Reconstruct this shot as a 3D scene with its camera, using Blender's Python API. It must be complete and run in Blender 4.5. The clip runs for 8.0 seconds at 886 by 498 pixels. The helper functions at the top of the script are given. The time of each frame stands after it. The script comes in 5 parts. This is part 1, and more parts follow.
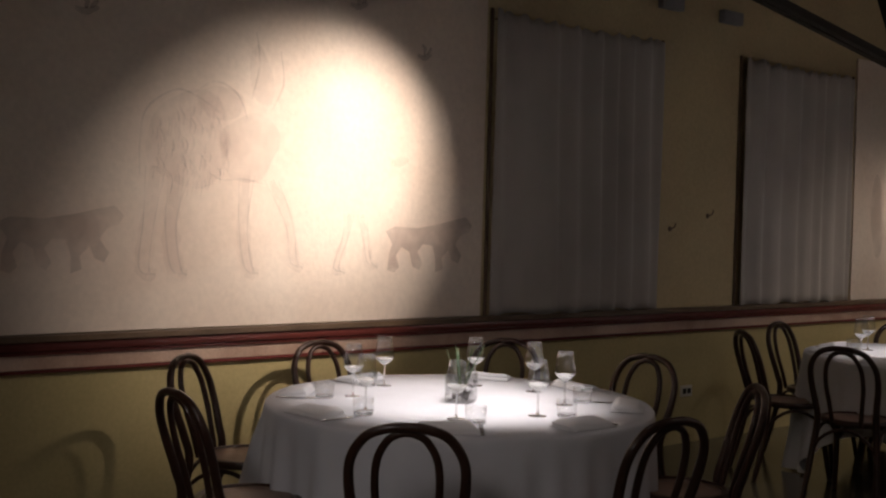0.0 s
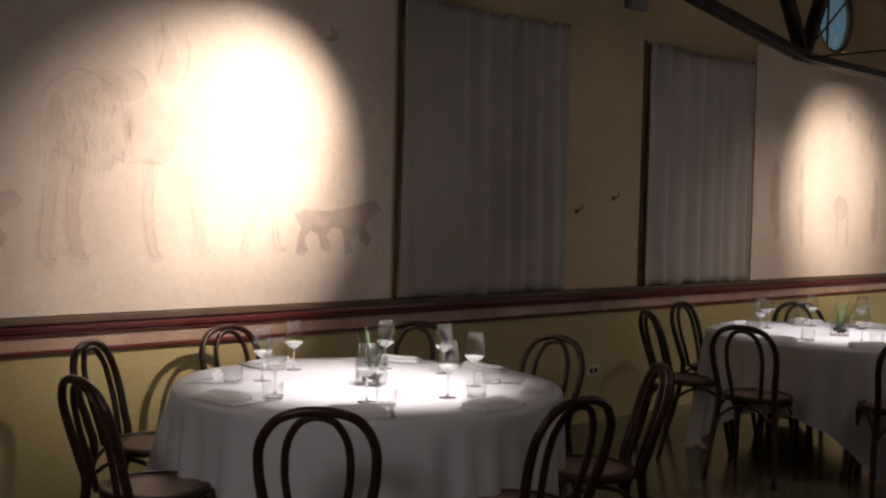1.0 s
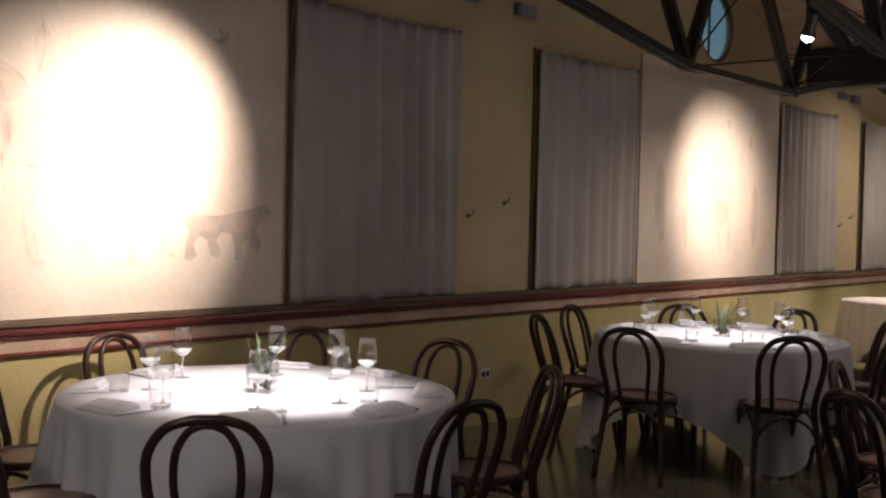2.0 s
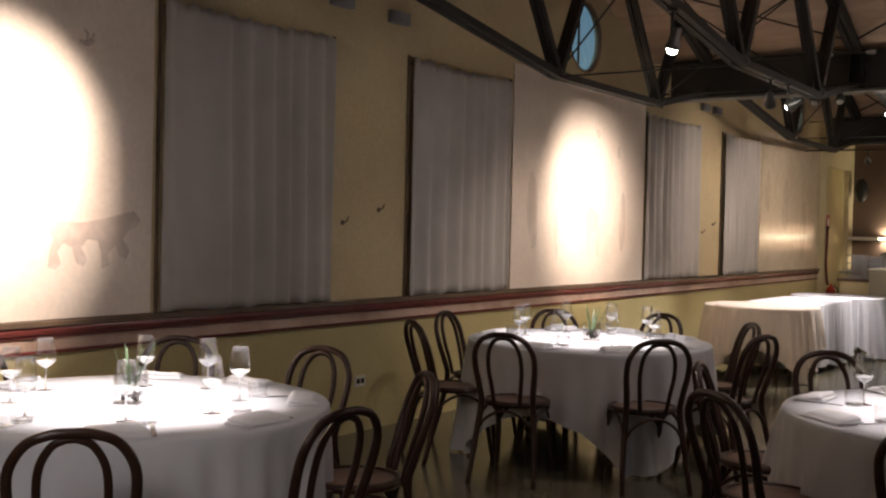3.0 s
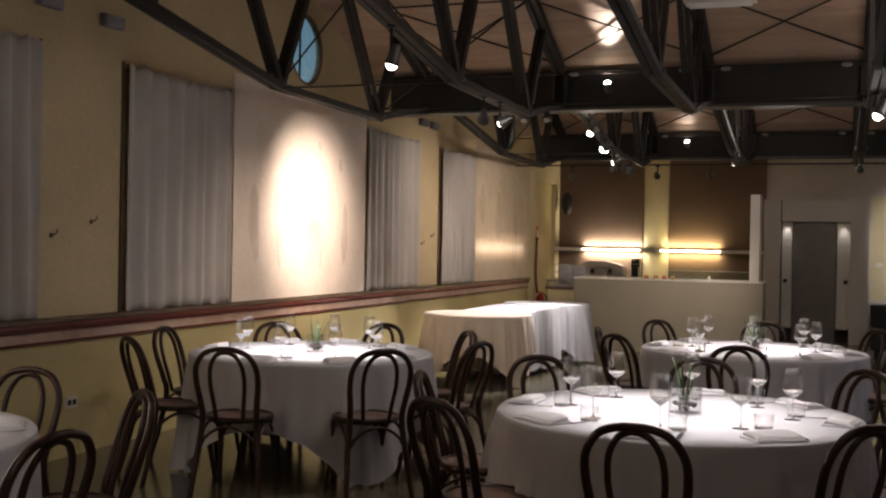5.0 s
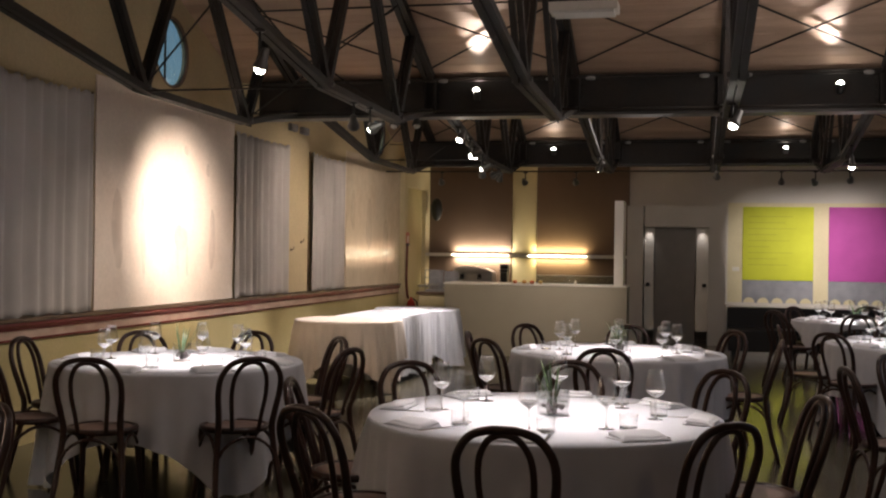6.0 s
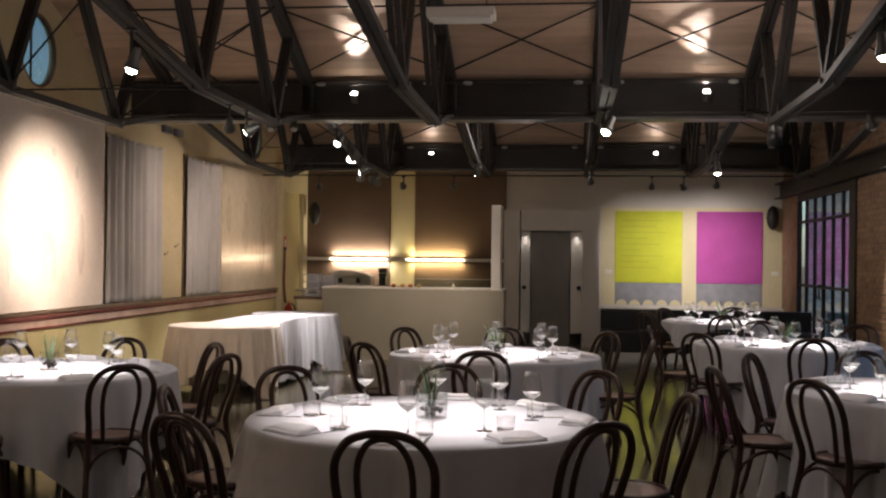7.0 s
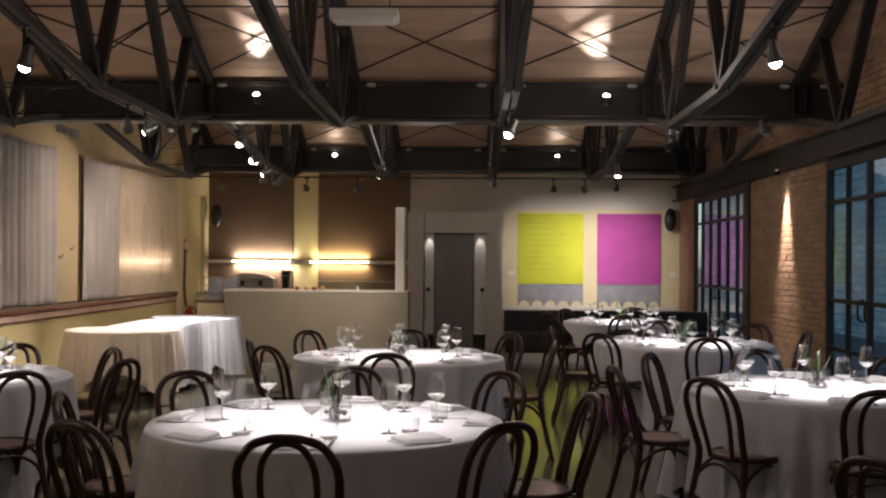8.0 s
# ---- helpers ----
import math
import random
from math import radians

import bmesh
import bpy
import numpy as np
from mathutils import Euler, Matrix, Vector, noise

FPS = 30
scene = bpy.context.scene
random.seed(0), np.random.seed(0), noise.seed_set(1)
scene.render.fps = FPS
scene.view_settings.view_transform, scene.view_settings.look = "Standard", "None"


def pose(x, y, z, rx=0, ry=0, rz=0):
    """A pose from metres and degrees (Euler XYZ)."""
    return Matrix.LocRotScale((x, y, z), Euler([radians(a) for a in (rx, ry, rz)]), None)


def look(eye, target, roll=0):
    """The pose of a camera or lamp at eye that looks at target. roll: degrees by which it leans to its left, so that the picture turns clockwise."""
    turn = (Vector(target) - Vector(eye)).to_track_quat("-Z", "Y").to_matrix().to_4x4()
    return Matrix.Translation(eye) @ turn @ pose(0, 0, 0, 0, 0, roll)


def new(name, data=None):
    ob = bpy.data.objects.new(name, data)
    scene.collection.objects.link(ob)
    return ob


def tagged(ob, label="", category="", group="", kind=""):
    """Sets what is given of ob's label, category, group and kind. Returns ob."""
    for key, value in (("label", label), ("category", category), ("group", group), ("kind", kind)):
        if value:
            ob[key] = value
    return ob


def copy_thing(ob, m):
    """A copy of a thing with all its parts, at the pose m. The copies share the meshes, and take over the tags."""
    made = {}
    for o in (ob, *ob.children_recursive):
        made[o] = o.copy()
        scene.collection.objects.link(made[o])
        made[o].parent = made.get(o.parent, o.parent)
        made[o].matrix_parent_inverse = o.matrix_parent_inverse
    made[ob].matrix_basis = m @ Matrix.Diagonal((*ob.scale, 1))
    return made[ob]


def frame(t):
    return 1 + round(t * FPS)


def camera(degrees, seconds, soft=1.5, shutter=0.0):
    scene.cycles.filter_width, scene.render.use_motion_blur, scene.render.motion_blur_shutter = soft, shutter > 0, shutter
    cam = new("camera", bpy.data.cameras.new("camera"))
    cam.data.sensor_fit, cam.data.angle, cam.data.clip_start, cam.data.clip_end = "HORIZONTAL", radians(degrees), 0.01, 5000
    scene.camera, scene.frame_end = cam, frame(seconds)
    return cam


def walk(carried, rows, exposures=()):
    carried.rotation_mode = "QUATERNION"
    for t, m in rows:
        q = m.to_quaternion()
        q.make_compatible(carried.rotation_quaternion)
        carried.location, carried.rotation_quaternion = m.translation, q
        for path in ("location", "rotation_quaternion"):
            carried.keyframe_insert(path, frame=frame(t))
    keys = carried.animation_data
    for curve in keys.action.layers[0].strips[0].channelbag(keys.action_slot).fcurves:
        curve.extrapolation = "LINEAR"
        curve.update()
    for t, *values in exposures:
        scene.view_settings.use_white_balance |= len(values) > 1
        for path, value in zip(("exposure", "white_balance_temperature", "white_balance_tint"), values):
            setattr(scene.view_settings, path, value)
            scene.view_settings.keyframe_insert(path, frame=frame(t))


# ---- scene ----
from math import sin, cos, pi, sqrt, atan2

# ---------------------------------------------------------------- camera: a pan on the spot
EYE = 1.5
cam = camera(44.47, 8.0, soft=2.2)
# seconds, heading (left of the room's long axis), pitch, lean to the right
PAN = [
    (0.0, 51.53, -1.30, -1.49),
    (0.5, 49.27, -1.97, -1.47),
    (1.0, 46.73, -2.09, -1.34),
    (1.5, 44.03, -1.93, -1.35),
    (2.8, 35.78, -1.31, -1.30),
    (3.0, 34.42, -1.20, -1.33),
    (3.5, 30.73, -0.96, -1.17),
    (4.0, 26.72, -0.71, -1.18),
    (4.5, 23.28, -0.48, -1.13),
    (5.8, 14.35, 0.08, -0.93),
    (6.0, 13.03, 0.16, -0.86),
    (6.5, 9.75, 0.32, -0.79),
    (7.0, 6.61, 0.45, -0.67),
    (7.5, 4.13, 0.54, -0.55),
    (8.0, 1.54, 0.61, -0.47),
]
walk(cam, [(t, pose(0, 0, EYE, 90 + p, 0, h) @ pose(0, 0, 0, 0, 0, -r)) for t, h, p, r in PAN],
     exposures=[(0.0, -1.1), (0.5, -1.03), (1.0, -0.77), (1.5, -0.5), (3.0, 0.13), (3.5, 0.20), (4.5, 0.12), (6.0, 0.13), (7.0, 0.22), (8.0, 0.34)])

# ---------------------------------------------------------------- plan
XL, XR, YN, YF = -4.9, 3.74, -4.2, 19.67        # inner faces of the walls
GIRDERS = [-1.5, 4.8, 11.1, 17.4]              # valley beams across the room
TRUSS_X = [-4.22, -2.72, -1.22, 0.28, 1.78, 3.28]
VALLEY, RIDGE = 3.32, 4.64
TABLES = {"a": (-3.55, 2.93), "b": (-3.33, 6.64), "c": (-0.665, 5.02), "d": (-0.565, 8.46),
          "e": (1.97, 10.15), "f": (2.10, 6.55), "g": (1.88, 13.60)}

# ---------------------------------------------------------------- world: blue dusk outside
world = bpy.data.worlds.new("dusk")
scene.world = world
world.use_nodes = True
wn = world.node_tree.nodes
sky = wn.new("ShaderNodeTexSky")
sky.sky_type, sky.sun_disc = "NISHITA", False
sky.sun_elevation, sky.sun_rotation = radians(40), radians(200)
wn["Background"].inputs["Strength"].default_value = 0.15
world.node_tree.links.new(sky.outputs["Color"], wn["Background"].inputs["Color"])


def spot(name, eye, target, watts, degrees, blend, colour=(1.0, 0.86, 0.68), size=0.03):
    lamp = bpy.data.lights.new(name, "SPOT")
    lamp.energy, lamp.spot_size, lamp.spot_blend = watts, radians(degrees), blend
    lamp.color, lamp.shadow_soft_size = colour, size
    ob = new(name, lamp)
    ob.matrix_world = look(eye, target)
    return ob


def strip(name, place, size_x, size_y, turn, watts, colour):
    lamp = bpy.data.lights.new(name, "AREA")
    lamp.shape, lamp.size, lamp.size_y, lamp.energy, lamp.color = "RECTANGLE", size_x, size_y, watts, colour
    ob = new(name, lamp)
    ob.matrix_world = pose(*place, *turn)
    return ob


WARM, WHITE = (1.0, 0.82, 0.69), (1.0, 0.895, 0.865)


def chord_z(y):
    """Height of the trusses' bottom chords along the room."""
    q = (y - GIRDERS[0]) % (GIRDERS[1] - GIRDERS[0])
    line = [(0.0, 3.16), (1.15, 3.01), (2.92, 2.735), (4.92, 2.72), (6.3, 2.97)]
    for (y0, z0), (y1, z1) in zip(line, line[1:]):
        if q <= y1:
            return z0 + (z1 - z0) * (q - y0) / (y1 - y0)
    return 2.97


# spotlights: where the can hangs, what it lights, watts, cone, blend
WALL_SPOTS = [((-2.72, 4.15, 2.82), (-4.9, 2.99, 1.63), 950, 44, 1.0), ((-2.72, 8.75, 2.50), (-4.9, 9.62, 1.72), 430, 54, 0.95)]
CORES = [(-4.9, 3.12, 1.88, 720, 32), (-4.9, 9.64, 1.78, 250, 43)]
TABLE_SPOTS = {"a": (-2.72, 2.9, 2.66), "b": (-2.72, 6.47, 2.57), "c": (-1.22, 5.2, 2.86), "d": (0.28, 8.80, 2.45),
               "e": (1.78, 9.75, 2.55), "f": (1.78, 6.42, 2.60), "g": (1.78, 13.36, 2.48)}
for (eye, target, watts, cone, blend), core in zip(WALL_SPOTS, CORES):
    spot("wall_spotlight_core", eye, core[:3], core[3], core[4], 1.0, WARM)
    spot("wall_spotlight", eye, target, watts, cone, blend, WARM)
    far = eye[1] > 6
    spot("wall_spotlight_spill", eye, (target[0], target[1] - (1.2 if far else 0.9), 0.6 if far else target[2]), 105 if far else 11, 78 if far else 110, 1.0, WARM)
for key, eye in TABLE_SPOTS.items():
    spot("table_spotlight", eye, (*TABLES[key], 0.75), 680 if key == "a" else 400, 41 if key == "a" else 44, 1.0, WHITE)
    spot("table_spotlight_spill", eye, (*TABLES[key], 0.75), 18 if eye[0] > 0 else 24 if key == "b" else 10 if key == "a" else 22, 120, 1.0, WHITE)
SERVICE_SPOT = ((-2.72, 12.4, 2.74), (-3.66, 11.5, 0.75))
SERVICE_SPOT_B = ((-2.72, 13.3, 2.62), (-3.6, 13.2, 0.75))
spot("table_spotlight", *SERVICE_SPOT, 620, 56, 1.0, WHITE)
spot("table_spotlight", *SERVICE_SPOT_B, 400, 56, 1.0, WHITE)
# beam added from a turned-away can, to brighten the front of the cream cloth
SERVICE_FILL_SPOT = ((-2.72, 8.45, 2.46), (-3.6, 11.3, 0.45))
spot("table_spotlight", *SERVICE_FILL_SPOT, 75, 36, 1.0, WARM, 0.05)
# uplights on the girders, washing the boards
UPLIGHTS = [(x, g - 0.19, 3.17) for g in GIRDERS[2:] for x in (-2.2, 1.34)]
for x, y, z in UPLIGHTS:
    near = y < 15
    # near beams aimed so their patch stands in for the boards' sheen
    aim = (x + (-0.32 if x > 0 else 0.17), y - 0.84, z + 0.60) if near else (x, y - 0.6, z + 0.5)
    spot("girder_uplight", (x, y - 0.02, z + 0.05), aim, 140 if near else 5, 34 if near else 100, 1.0, WARM, 0.03)
# canvases on the end wall, brick pier, bar
ART_SPOTS = [((1.26, 16.9, 2.58), (1.42, 19.67, 1.45)), ((1.76, 16.9, 2.57), (2.83, 19.67, 1.45)), ((2.22, 16.9, 2.60), (2.2, 19.67, 1.5))]
for eye, target in ART_SPOTS:
    spot("art_spotlight", eye, target, 175, 55, 1.0, WHITE)
BRICK_SPOT = ((3.60, 12.95, 2.560), (3.76, 12.97, 1.50))
WASH_SPOTS = [((-2.72, 12.9, 2.64), (-4.9, 12.6, 1.7)), ((-2.72, 13.7, 2.55), (-4.9, 14.6, 1.7)), ((-2.72, 14.5, 2.52), (-4.9, 16.6, 1.7)), ((-1.22, 13.9, 2.52), (-2.3, 15.6, 0.8))]
for eye, target in WASH_SPOTS:
    spot("wash_spotlight", eye, target, 150 if eye[0] > -2 else 105, 75, 1.0, WARM)
spot("brick_spotlight", *BRICK_SPOT, 640, 44, 1.0, (1.0, 0.80, 0.68), 0.045)


def fill_lamp(eye, watts=12):
    """Unseen fill lamp added above and beside a can, to brighten the boards and the room."""
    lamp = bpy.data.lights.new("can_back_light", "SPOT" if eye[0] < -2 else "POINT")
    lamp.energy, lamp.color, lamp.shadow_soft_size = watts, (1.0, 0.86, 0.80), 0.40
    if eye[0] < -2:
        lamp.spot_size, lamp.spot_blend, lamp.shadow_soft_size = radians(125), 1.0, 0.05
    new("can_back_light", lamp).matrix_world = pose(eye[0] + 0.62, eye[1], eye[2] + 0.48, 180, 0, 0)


# unseen cans added over the part of the room behind the camera, as fill
REAR_FILL_CANS = [((-2.72, -0.6, 2.66), (-2.6, -0.8, 0)), ((-1.22, 1.3, 2.66), (-1.3, 1.2, 0)), ((0.28, -1.0, 2.80), (0.3, -1.2, 0)), ((1.78, 1.3, 2.66), (1.9, 1.3, 0)), ((1.78, -0.5, 2.75), (1.9, -0.7, 0))]
for eye, target in REAR_FILL_CANS:
    spot("rear_spotlight", eye, target, 120 if eye[0] < -1 else 240, 60, 1.0, WHITE, 0.10)
    fill_lamp(eye, 3 if eye[0] < -1 else 7)
# can added out of view over the aisle, to brighten the first table's cloth
AISLE_FILL = ((-1.22, -0.7, 2.62), (-3.45, 2.1, 0.45))
spot("aisle_spotlight", *AISLE_FILL, 130, 52, 1.0, WHITE, 0.28)
# added fill lamps, stronger over the middle of the room
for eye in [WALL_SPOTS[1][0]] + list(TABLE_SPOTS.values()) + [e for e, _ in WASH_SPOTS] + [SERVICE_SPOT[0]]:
    fill_lamp(eye, 16 if eye[0] < -2 else 3.5 if eye[0] > 1.5 else 27)

# ---------------------------------------------------------------- materials
def material(name, colour, rough=0.6, metal=0.0, vary=0.15, scale=4.0, fine=60.0, bump=0.1, tint=None, stretch=(1, 1, 1),
             spec=0.5, transmit=0.0, sheen=0.0, per_object=0.0):
    """A surface with large stains, fine grain and relief; tint is the second colour that the stains take."""
    m = bpy.data.materials.new(name)
    m.use_nodes = True
    n, l = m.node_tree.nodes, m.node_tree.links
    b = n["Principled BSDF"]
    co = n.new("ShaderNodeTexCoord")
    mp = n.new("ShaderNodeMapping")
    mp.inputs["Scale"].default_value = stretch
    l.new(co.outputs["Object"], mp.inputs["Vector"])
    big = n.new("ShaderNodeTexNoise")
    big.inputs["Scale"].default_value, big.inputs["Detail"].default_value = scale, 5
    small = n.new("ShaderNodeTexNoise")
    small.inputs["Scale"].default_value, small.inputs["Detail"].default_value = fine, 4
    for x in (big, small):
        l.new(mp.outputs["Vector"], x.inputs["Vector"])
    mix = n.new("ShaderNodeMixRGB")
    ramp = n.new("ShaderNodeValToRGB")
    ramp.color_ramp.elements[0].position, ramp.color_ramp.elements[1].position = 0.35, 0.68
    l.new(big.outputs["Fac"], ramp.inputs["Fac"])
    other = tint or tuple(c * (1 - 2 * vary) for c in colour)
    mix.inputs["Color1"].default_value, mix.inputs["Color2"].default_value = (*colour, 1), (*other, 1)
    l.new(ramp.outputs["Color"], mix.inputs["Fac"])
    grain = n.new("ShaderNodeMixRGB")
    grain.blend_type = "MULTIPLY"
    grain.inputs["Fac"].default_value = min(1.0, vary * 2)
    l.new(mix.outputs["Color"], grain.inputs["Color1"])
    gr = n.new("ShaderNodeMapRange")
    gr.inputs["From Min"].default_value, gr.inputs["From Max"].default_value = 0.3, 0.7
    gr.inputs["To Min"].default_value, gr.inputs["To Max"].default_value = 0.6, 1.1
    l.new(small.outputs["Fac"], gr.inputs["Value"])
    l.new(gr.outputs["Result"], grain.inputs["Color2"])
    last = grain.outputs["Color"]
    if per_object:
        info = n.new("ShaderNodeObjectInfo")
        geo = n.new("ShaderNodeNewGeometry")
        add = n.new("ShaderNodeMath")
        add.operation = "ADD"
        l.new(info.outputs["Random"], add.inputs[0])
        l.new(geo.outputs["Random Per Island"], add.inputs[1])
        fr = n.new("ShaderNodeMath")
        fr.operation = "FRACT"
        l.new(add.outputs["Value"], fr.inputs[0])
        rg = n.new("ShaderNodeMapRange")
        rg.inputs["To Min"].default_value, rg.inputs["To Max"].default_value = 1 - per_object, 1 + per_object * 0.6
        l.new(fr.outputs["Value"], rg.inputs["Value"])
        mul = n.new("ShaderNodeMixRGB")
        mul.blend_type = "MULTIPLY"
        mul.inputs["Fac"].default_value = 1
        l.new(last, mul.inputs["Color1"])
        l.new(rg.outputs["Result"], mul.inputs["Color2"])
        last = mul.outputs["Color"]
    l.new(last, b.inputs["Base Color"])
    rr = n.new("ShaderNodeMapRange")
    rr.inputs["To Min"].default_value, rr.inputs["To Max"].default_value = max(0.02, rough * 0.8), min(1, rough * 1.2)
    l.new(big.outputs["Fac"], rr.inputs["Value"])
    l.new(rr.outputs["Result"], b.inputs["Roughness"])
    b.inputs["Metallic"].default_value = metal
    b.inputs["Specular IOR Level"].default_value = spec
    b.inputs["Transmission Weight"].default_value = transmit
    b.inputs["Sheen Weight"].default_value = sheen
    if bump:
        bp = n.new("ShaderNodeBump")
        bp.inputs["Strength"].default_value, bp.inputs["Distance"].default_value = bump, 0.01
        l.new(small.outputs["Fac"], bp.inputs["Height"])
        l.new(bp.outputs["Normal"], b.inputs["Normal"])
    return m


def clear_glass(name, tint=(0.96, 0.98, 0.97), gloss=0.05, low=0.06, high=0.55, blend=0.25):
    """Thin glass: clear, with gloss that grows towards grazing."""
    m = bpy.data.materials.new(name)
    m.use_nodes = True
    n, l = m.node_tree.nodes, m.node_tree.links
    n.remove(n["Principled BSDF"])
    tr, gl, mx, lw, mr = (n.new("ShaderNode" + k) for k in ("BsdfTransparent", "BsdfGlossy", "MixShader", "LayerWeight", "MapRange"))
    tr.inputs["Color"].default_value = (*tint, 1)
    gl.inputs["Roughness"].default_value = gloss
    lw.inputs["Blend"].default_value = blend
    mr.inputs["To Min"].default_value, mr.inputs["To Max"].default_value = low, high
    l.new(lw.outputs["Facing"], mr.inputs["Value"])
    l.new(mr.outputs["Result"], mx.inputs["Fac"])
    l.new(tr.outputs["BSDF"], mx.inputs[1])
    l.new(gl.outputs["BSDF"], mx.inputs[2])
    l.new(mx.outputs["Shader"], n["Material Output"].inputs["Surface"])
    return m


def glowing(name, colour, strength):
    m = bpy.data.materials.new(name)
    m.use_nodes = True
    b = m.node_tree.nodes["Principled BSDF"]
    b.inputs["Base Color"].default_value = (*colour, 1)
    b.inputs["Emission Color"].default_value = (*colour, 1)
    b.inputs["Emission Strength"].default_value = strength
    return m


def cloth_material(name, colour):
    m = material(name, colour, 0.9, vary=0.06, scale=2.5, fine=380, bump=0.12, sheen=0.15, spec=0.2)
    return m


OCHRE = material("ochre_plaster", (0.60, 0.49, 0.29), 0.75, vary=0.13, scale=1.3, fine=45, bump=0.15, tint=(0.52, 0.42, 0.25))
LIME = material("yellow_green_paint", (0.58, 0.49, 0.25), 0.55, vary=0.12, scale=1.5, fine=50, bump=0.08, tint=(0.50, 0.42, 0.20))
CREAM = material("cream_plaster", (0.66, 0.58, 0.36), 0.7, vary=0.08, scale=1.2, fine=50, bump=0.1)
GREY_WALL = material("warm_grey_paint", (0.60, 0.56, 0.50), 0.65, vary=0.07, scale=1.0, fine=60, bump=0.06)
CANVAS = material("faded_mural_plaster", (0.80, 0.71, 0.62), 0.7, vary=0.10, scale=1.6, fine=35, bump=0.12, tint=(0.72, 0.61, 0.52))
RED_WOOD = material("dark_red_wood", (0.21, 0.050, 0.042), 0.24, vary=0.3, scale=3, fine=60, bump=0.08, stretch=(1, 0.15, 1), tint=(0.11, 0.03, 0.028))
PINK_BAND = material("pinkish_paint", (0.60, 0.45, 0.36), 0.5, vary=0.15, scale=3, fine=60, bump=0.08, tint=(0.40, 0.26, 0.20))
CURTAIN = material("grey_linen", (0.47, 0.44, 0.41), 0.95, vary=0.06, scale=2, fine=260, bump=0.15, sheen=0.2)
FRAME_WOOD = material("brown_window_wood", (0.17, 0.11, 0.07), 0.5, vary=0.2, scale=4, fine=60)
STEEL = material("painted_steel", (0.020, 0.020, 0.019), 0.6, spec=0.3, vary=0.25, scale=3, fine=70, bump=0.15, tint=(0.036, 0.028, 0.022))
# paler steel for the girders' lower flanges and the truss bolts
STEEL_EDGE = material("paler_steel", (0.075, 0.075, 0.072), 0.42, vary=0.2, scale=4, fine=70, bump=0.1)
BOARDS = material("pinkish_ceiling_boards", (0.52, 0.37, 0.27), 0.55, vary=0.12, scale=2, fine=30, bump=0.05, stretch=(0.25, 3, 3), per_object=0.10)
FLOOR = material("polished_floor", (0.16, 0.145, 0.10), 0.18, vary=0.15, scale=0.8, fine=25, bump=0.03, tint=(0.12, 0.105, 0.07))
BENTWOOD = material("dark_bentwood", (0.030, 0.012, 0.008), 0.32, vary=0.3, scale=8, fine=90, bump=0.05, tint=(0.05, 0.02, 0.012))
SEAT_PLY = material("brown_seat_panel", (0.24, 0.15, 0.115), 0.4, vary=0.15, scale=6, fine=80, bump=0.06)
LINEN = cloth_material("white_tablecloth", (0.68, 0.69, 0.73))
CREAM_LINEN = cloth_material("cream_tablecloth", (0.62, 0.54, 0.45))
NAPKIN = cloth_material("white_napkin", (0.80, 0.80, 0.82))
# white share in the crystal stands in for light refracted from the cloth
BOWL_BASE = material("whitened_crystal", (0.96, 0.97, 0.97), 0.05, vary=0.01, bump=0, transmit=0.62)
GLASS = clear_glass("drinking_glass", (0.99, 0.995, 0.995), 0.02, 0.07, 0.85, 0.22)
CRYSTAL = bpy.data.materials.new("clear_crystal")
CRYSTAL.use_nodes = True
cb0 = CRYSTAL.node_tree.nodes["Principled BSDF"]
cb0.inputs["Base Color"].default_value, cb0.inputs["Roughness"].default_value = (0.97, 0.98, 0.98, 1), 0.02
cb0.inputs["Transmission Weight"].default_value, cb0.inputs["IOR"].default_value = 1.0, 1.45
PANE = clear_glass("window_glass", (0.86, 0.95, 0.98), 0.02, 0.05, 0.55)
ROUND_PANE = clear_glass("round_window_glass", (0.50, 0.56, 0.56), 0.08, 0.05, 0.16)
DIM_PANE = clear_glass("yard_window_glass", (0.80, 0.92, 0.98), 0.03, 0.04, 0.22)
CUTLERY = material("steel_cutlery", (0.6, 0.6, 0.6), 0.25, metal=1.0, vary=0.05, bump=0)
LEAF = material("green_leaf", (0.085, 0.14, 0.06), 0.45, vary=0.2, scale=20, fine=120)
STONE = material("dark_pebbles", (0.07, 0.05, 0.045), 0.6, vary=0.2, scale=20, fine=90)
BROWN_PANEL = material("brown_wall_panel", (0.16, 0.11, 0.082), 0.85, vary=0.08, scale=1.2, fine=70, bump=0.06, spec=0.15)
WHITE_PAINT = material("white_paint", (0.72, 0.69, 0.62), 0.5, vary=0.06, scale=2, fine=60, bump=0.05)
COUNTER = material("beige_counter_front", (0.32, 0.29, 0.225), 0.55, vary=0.06, scale=1.2, fine=60, bump=0.05)
STAINLESS = material("brushed_steel", (0.42, 0.42, 0.41), 0.3, metal=1.0, vary=0.08, bump=0.03)
BLACK = material("black_plastic", (0.012, 0.012, 0.012), 0.4, vary=0.1, bump=0.02)
LEATHER = material("black_leather", (0.008, 0.008, 0.008), 0.45, vary=0.15, scale=6, fine=120, bump=0.15)
YELLOW = material("acid_yellow_canvas", (0.52, 0.55, 0.02), 0.7, vary=0.06, scale=3, fine=130, bump=0.2)
PURPLE = material("magenta_canvas", (0.42, 0.06, 0.30), 0.7, vary=0.06, scale=3, fine=130, bump=0.2)
PLASTER_GREY = material("grey_canvas_strip", (0.27, 0.27, 0.29), 0.7, vary=0.1, scale=5, fine=60)
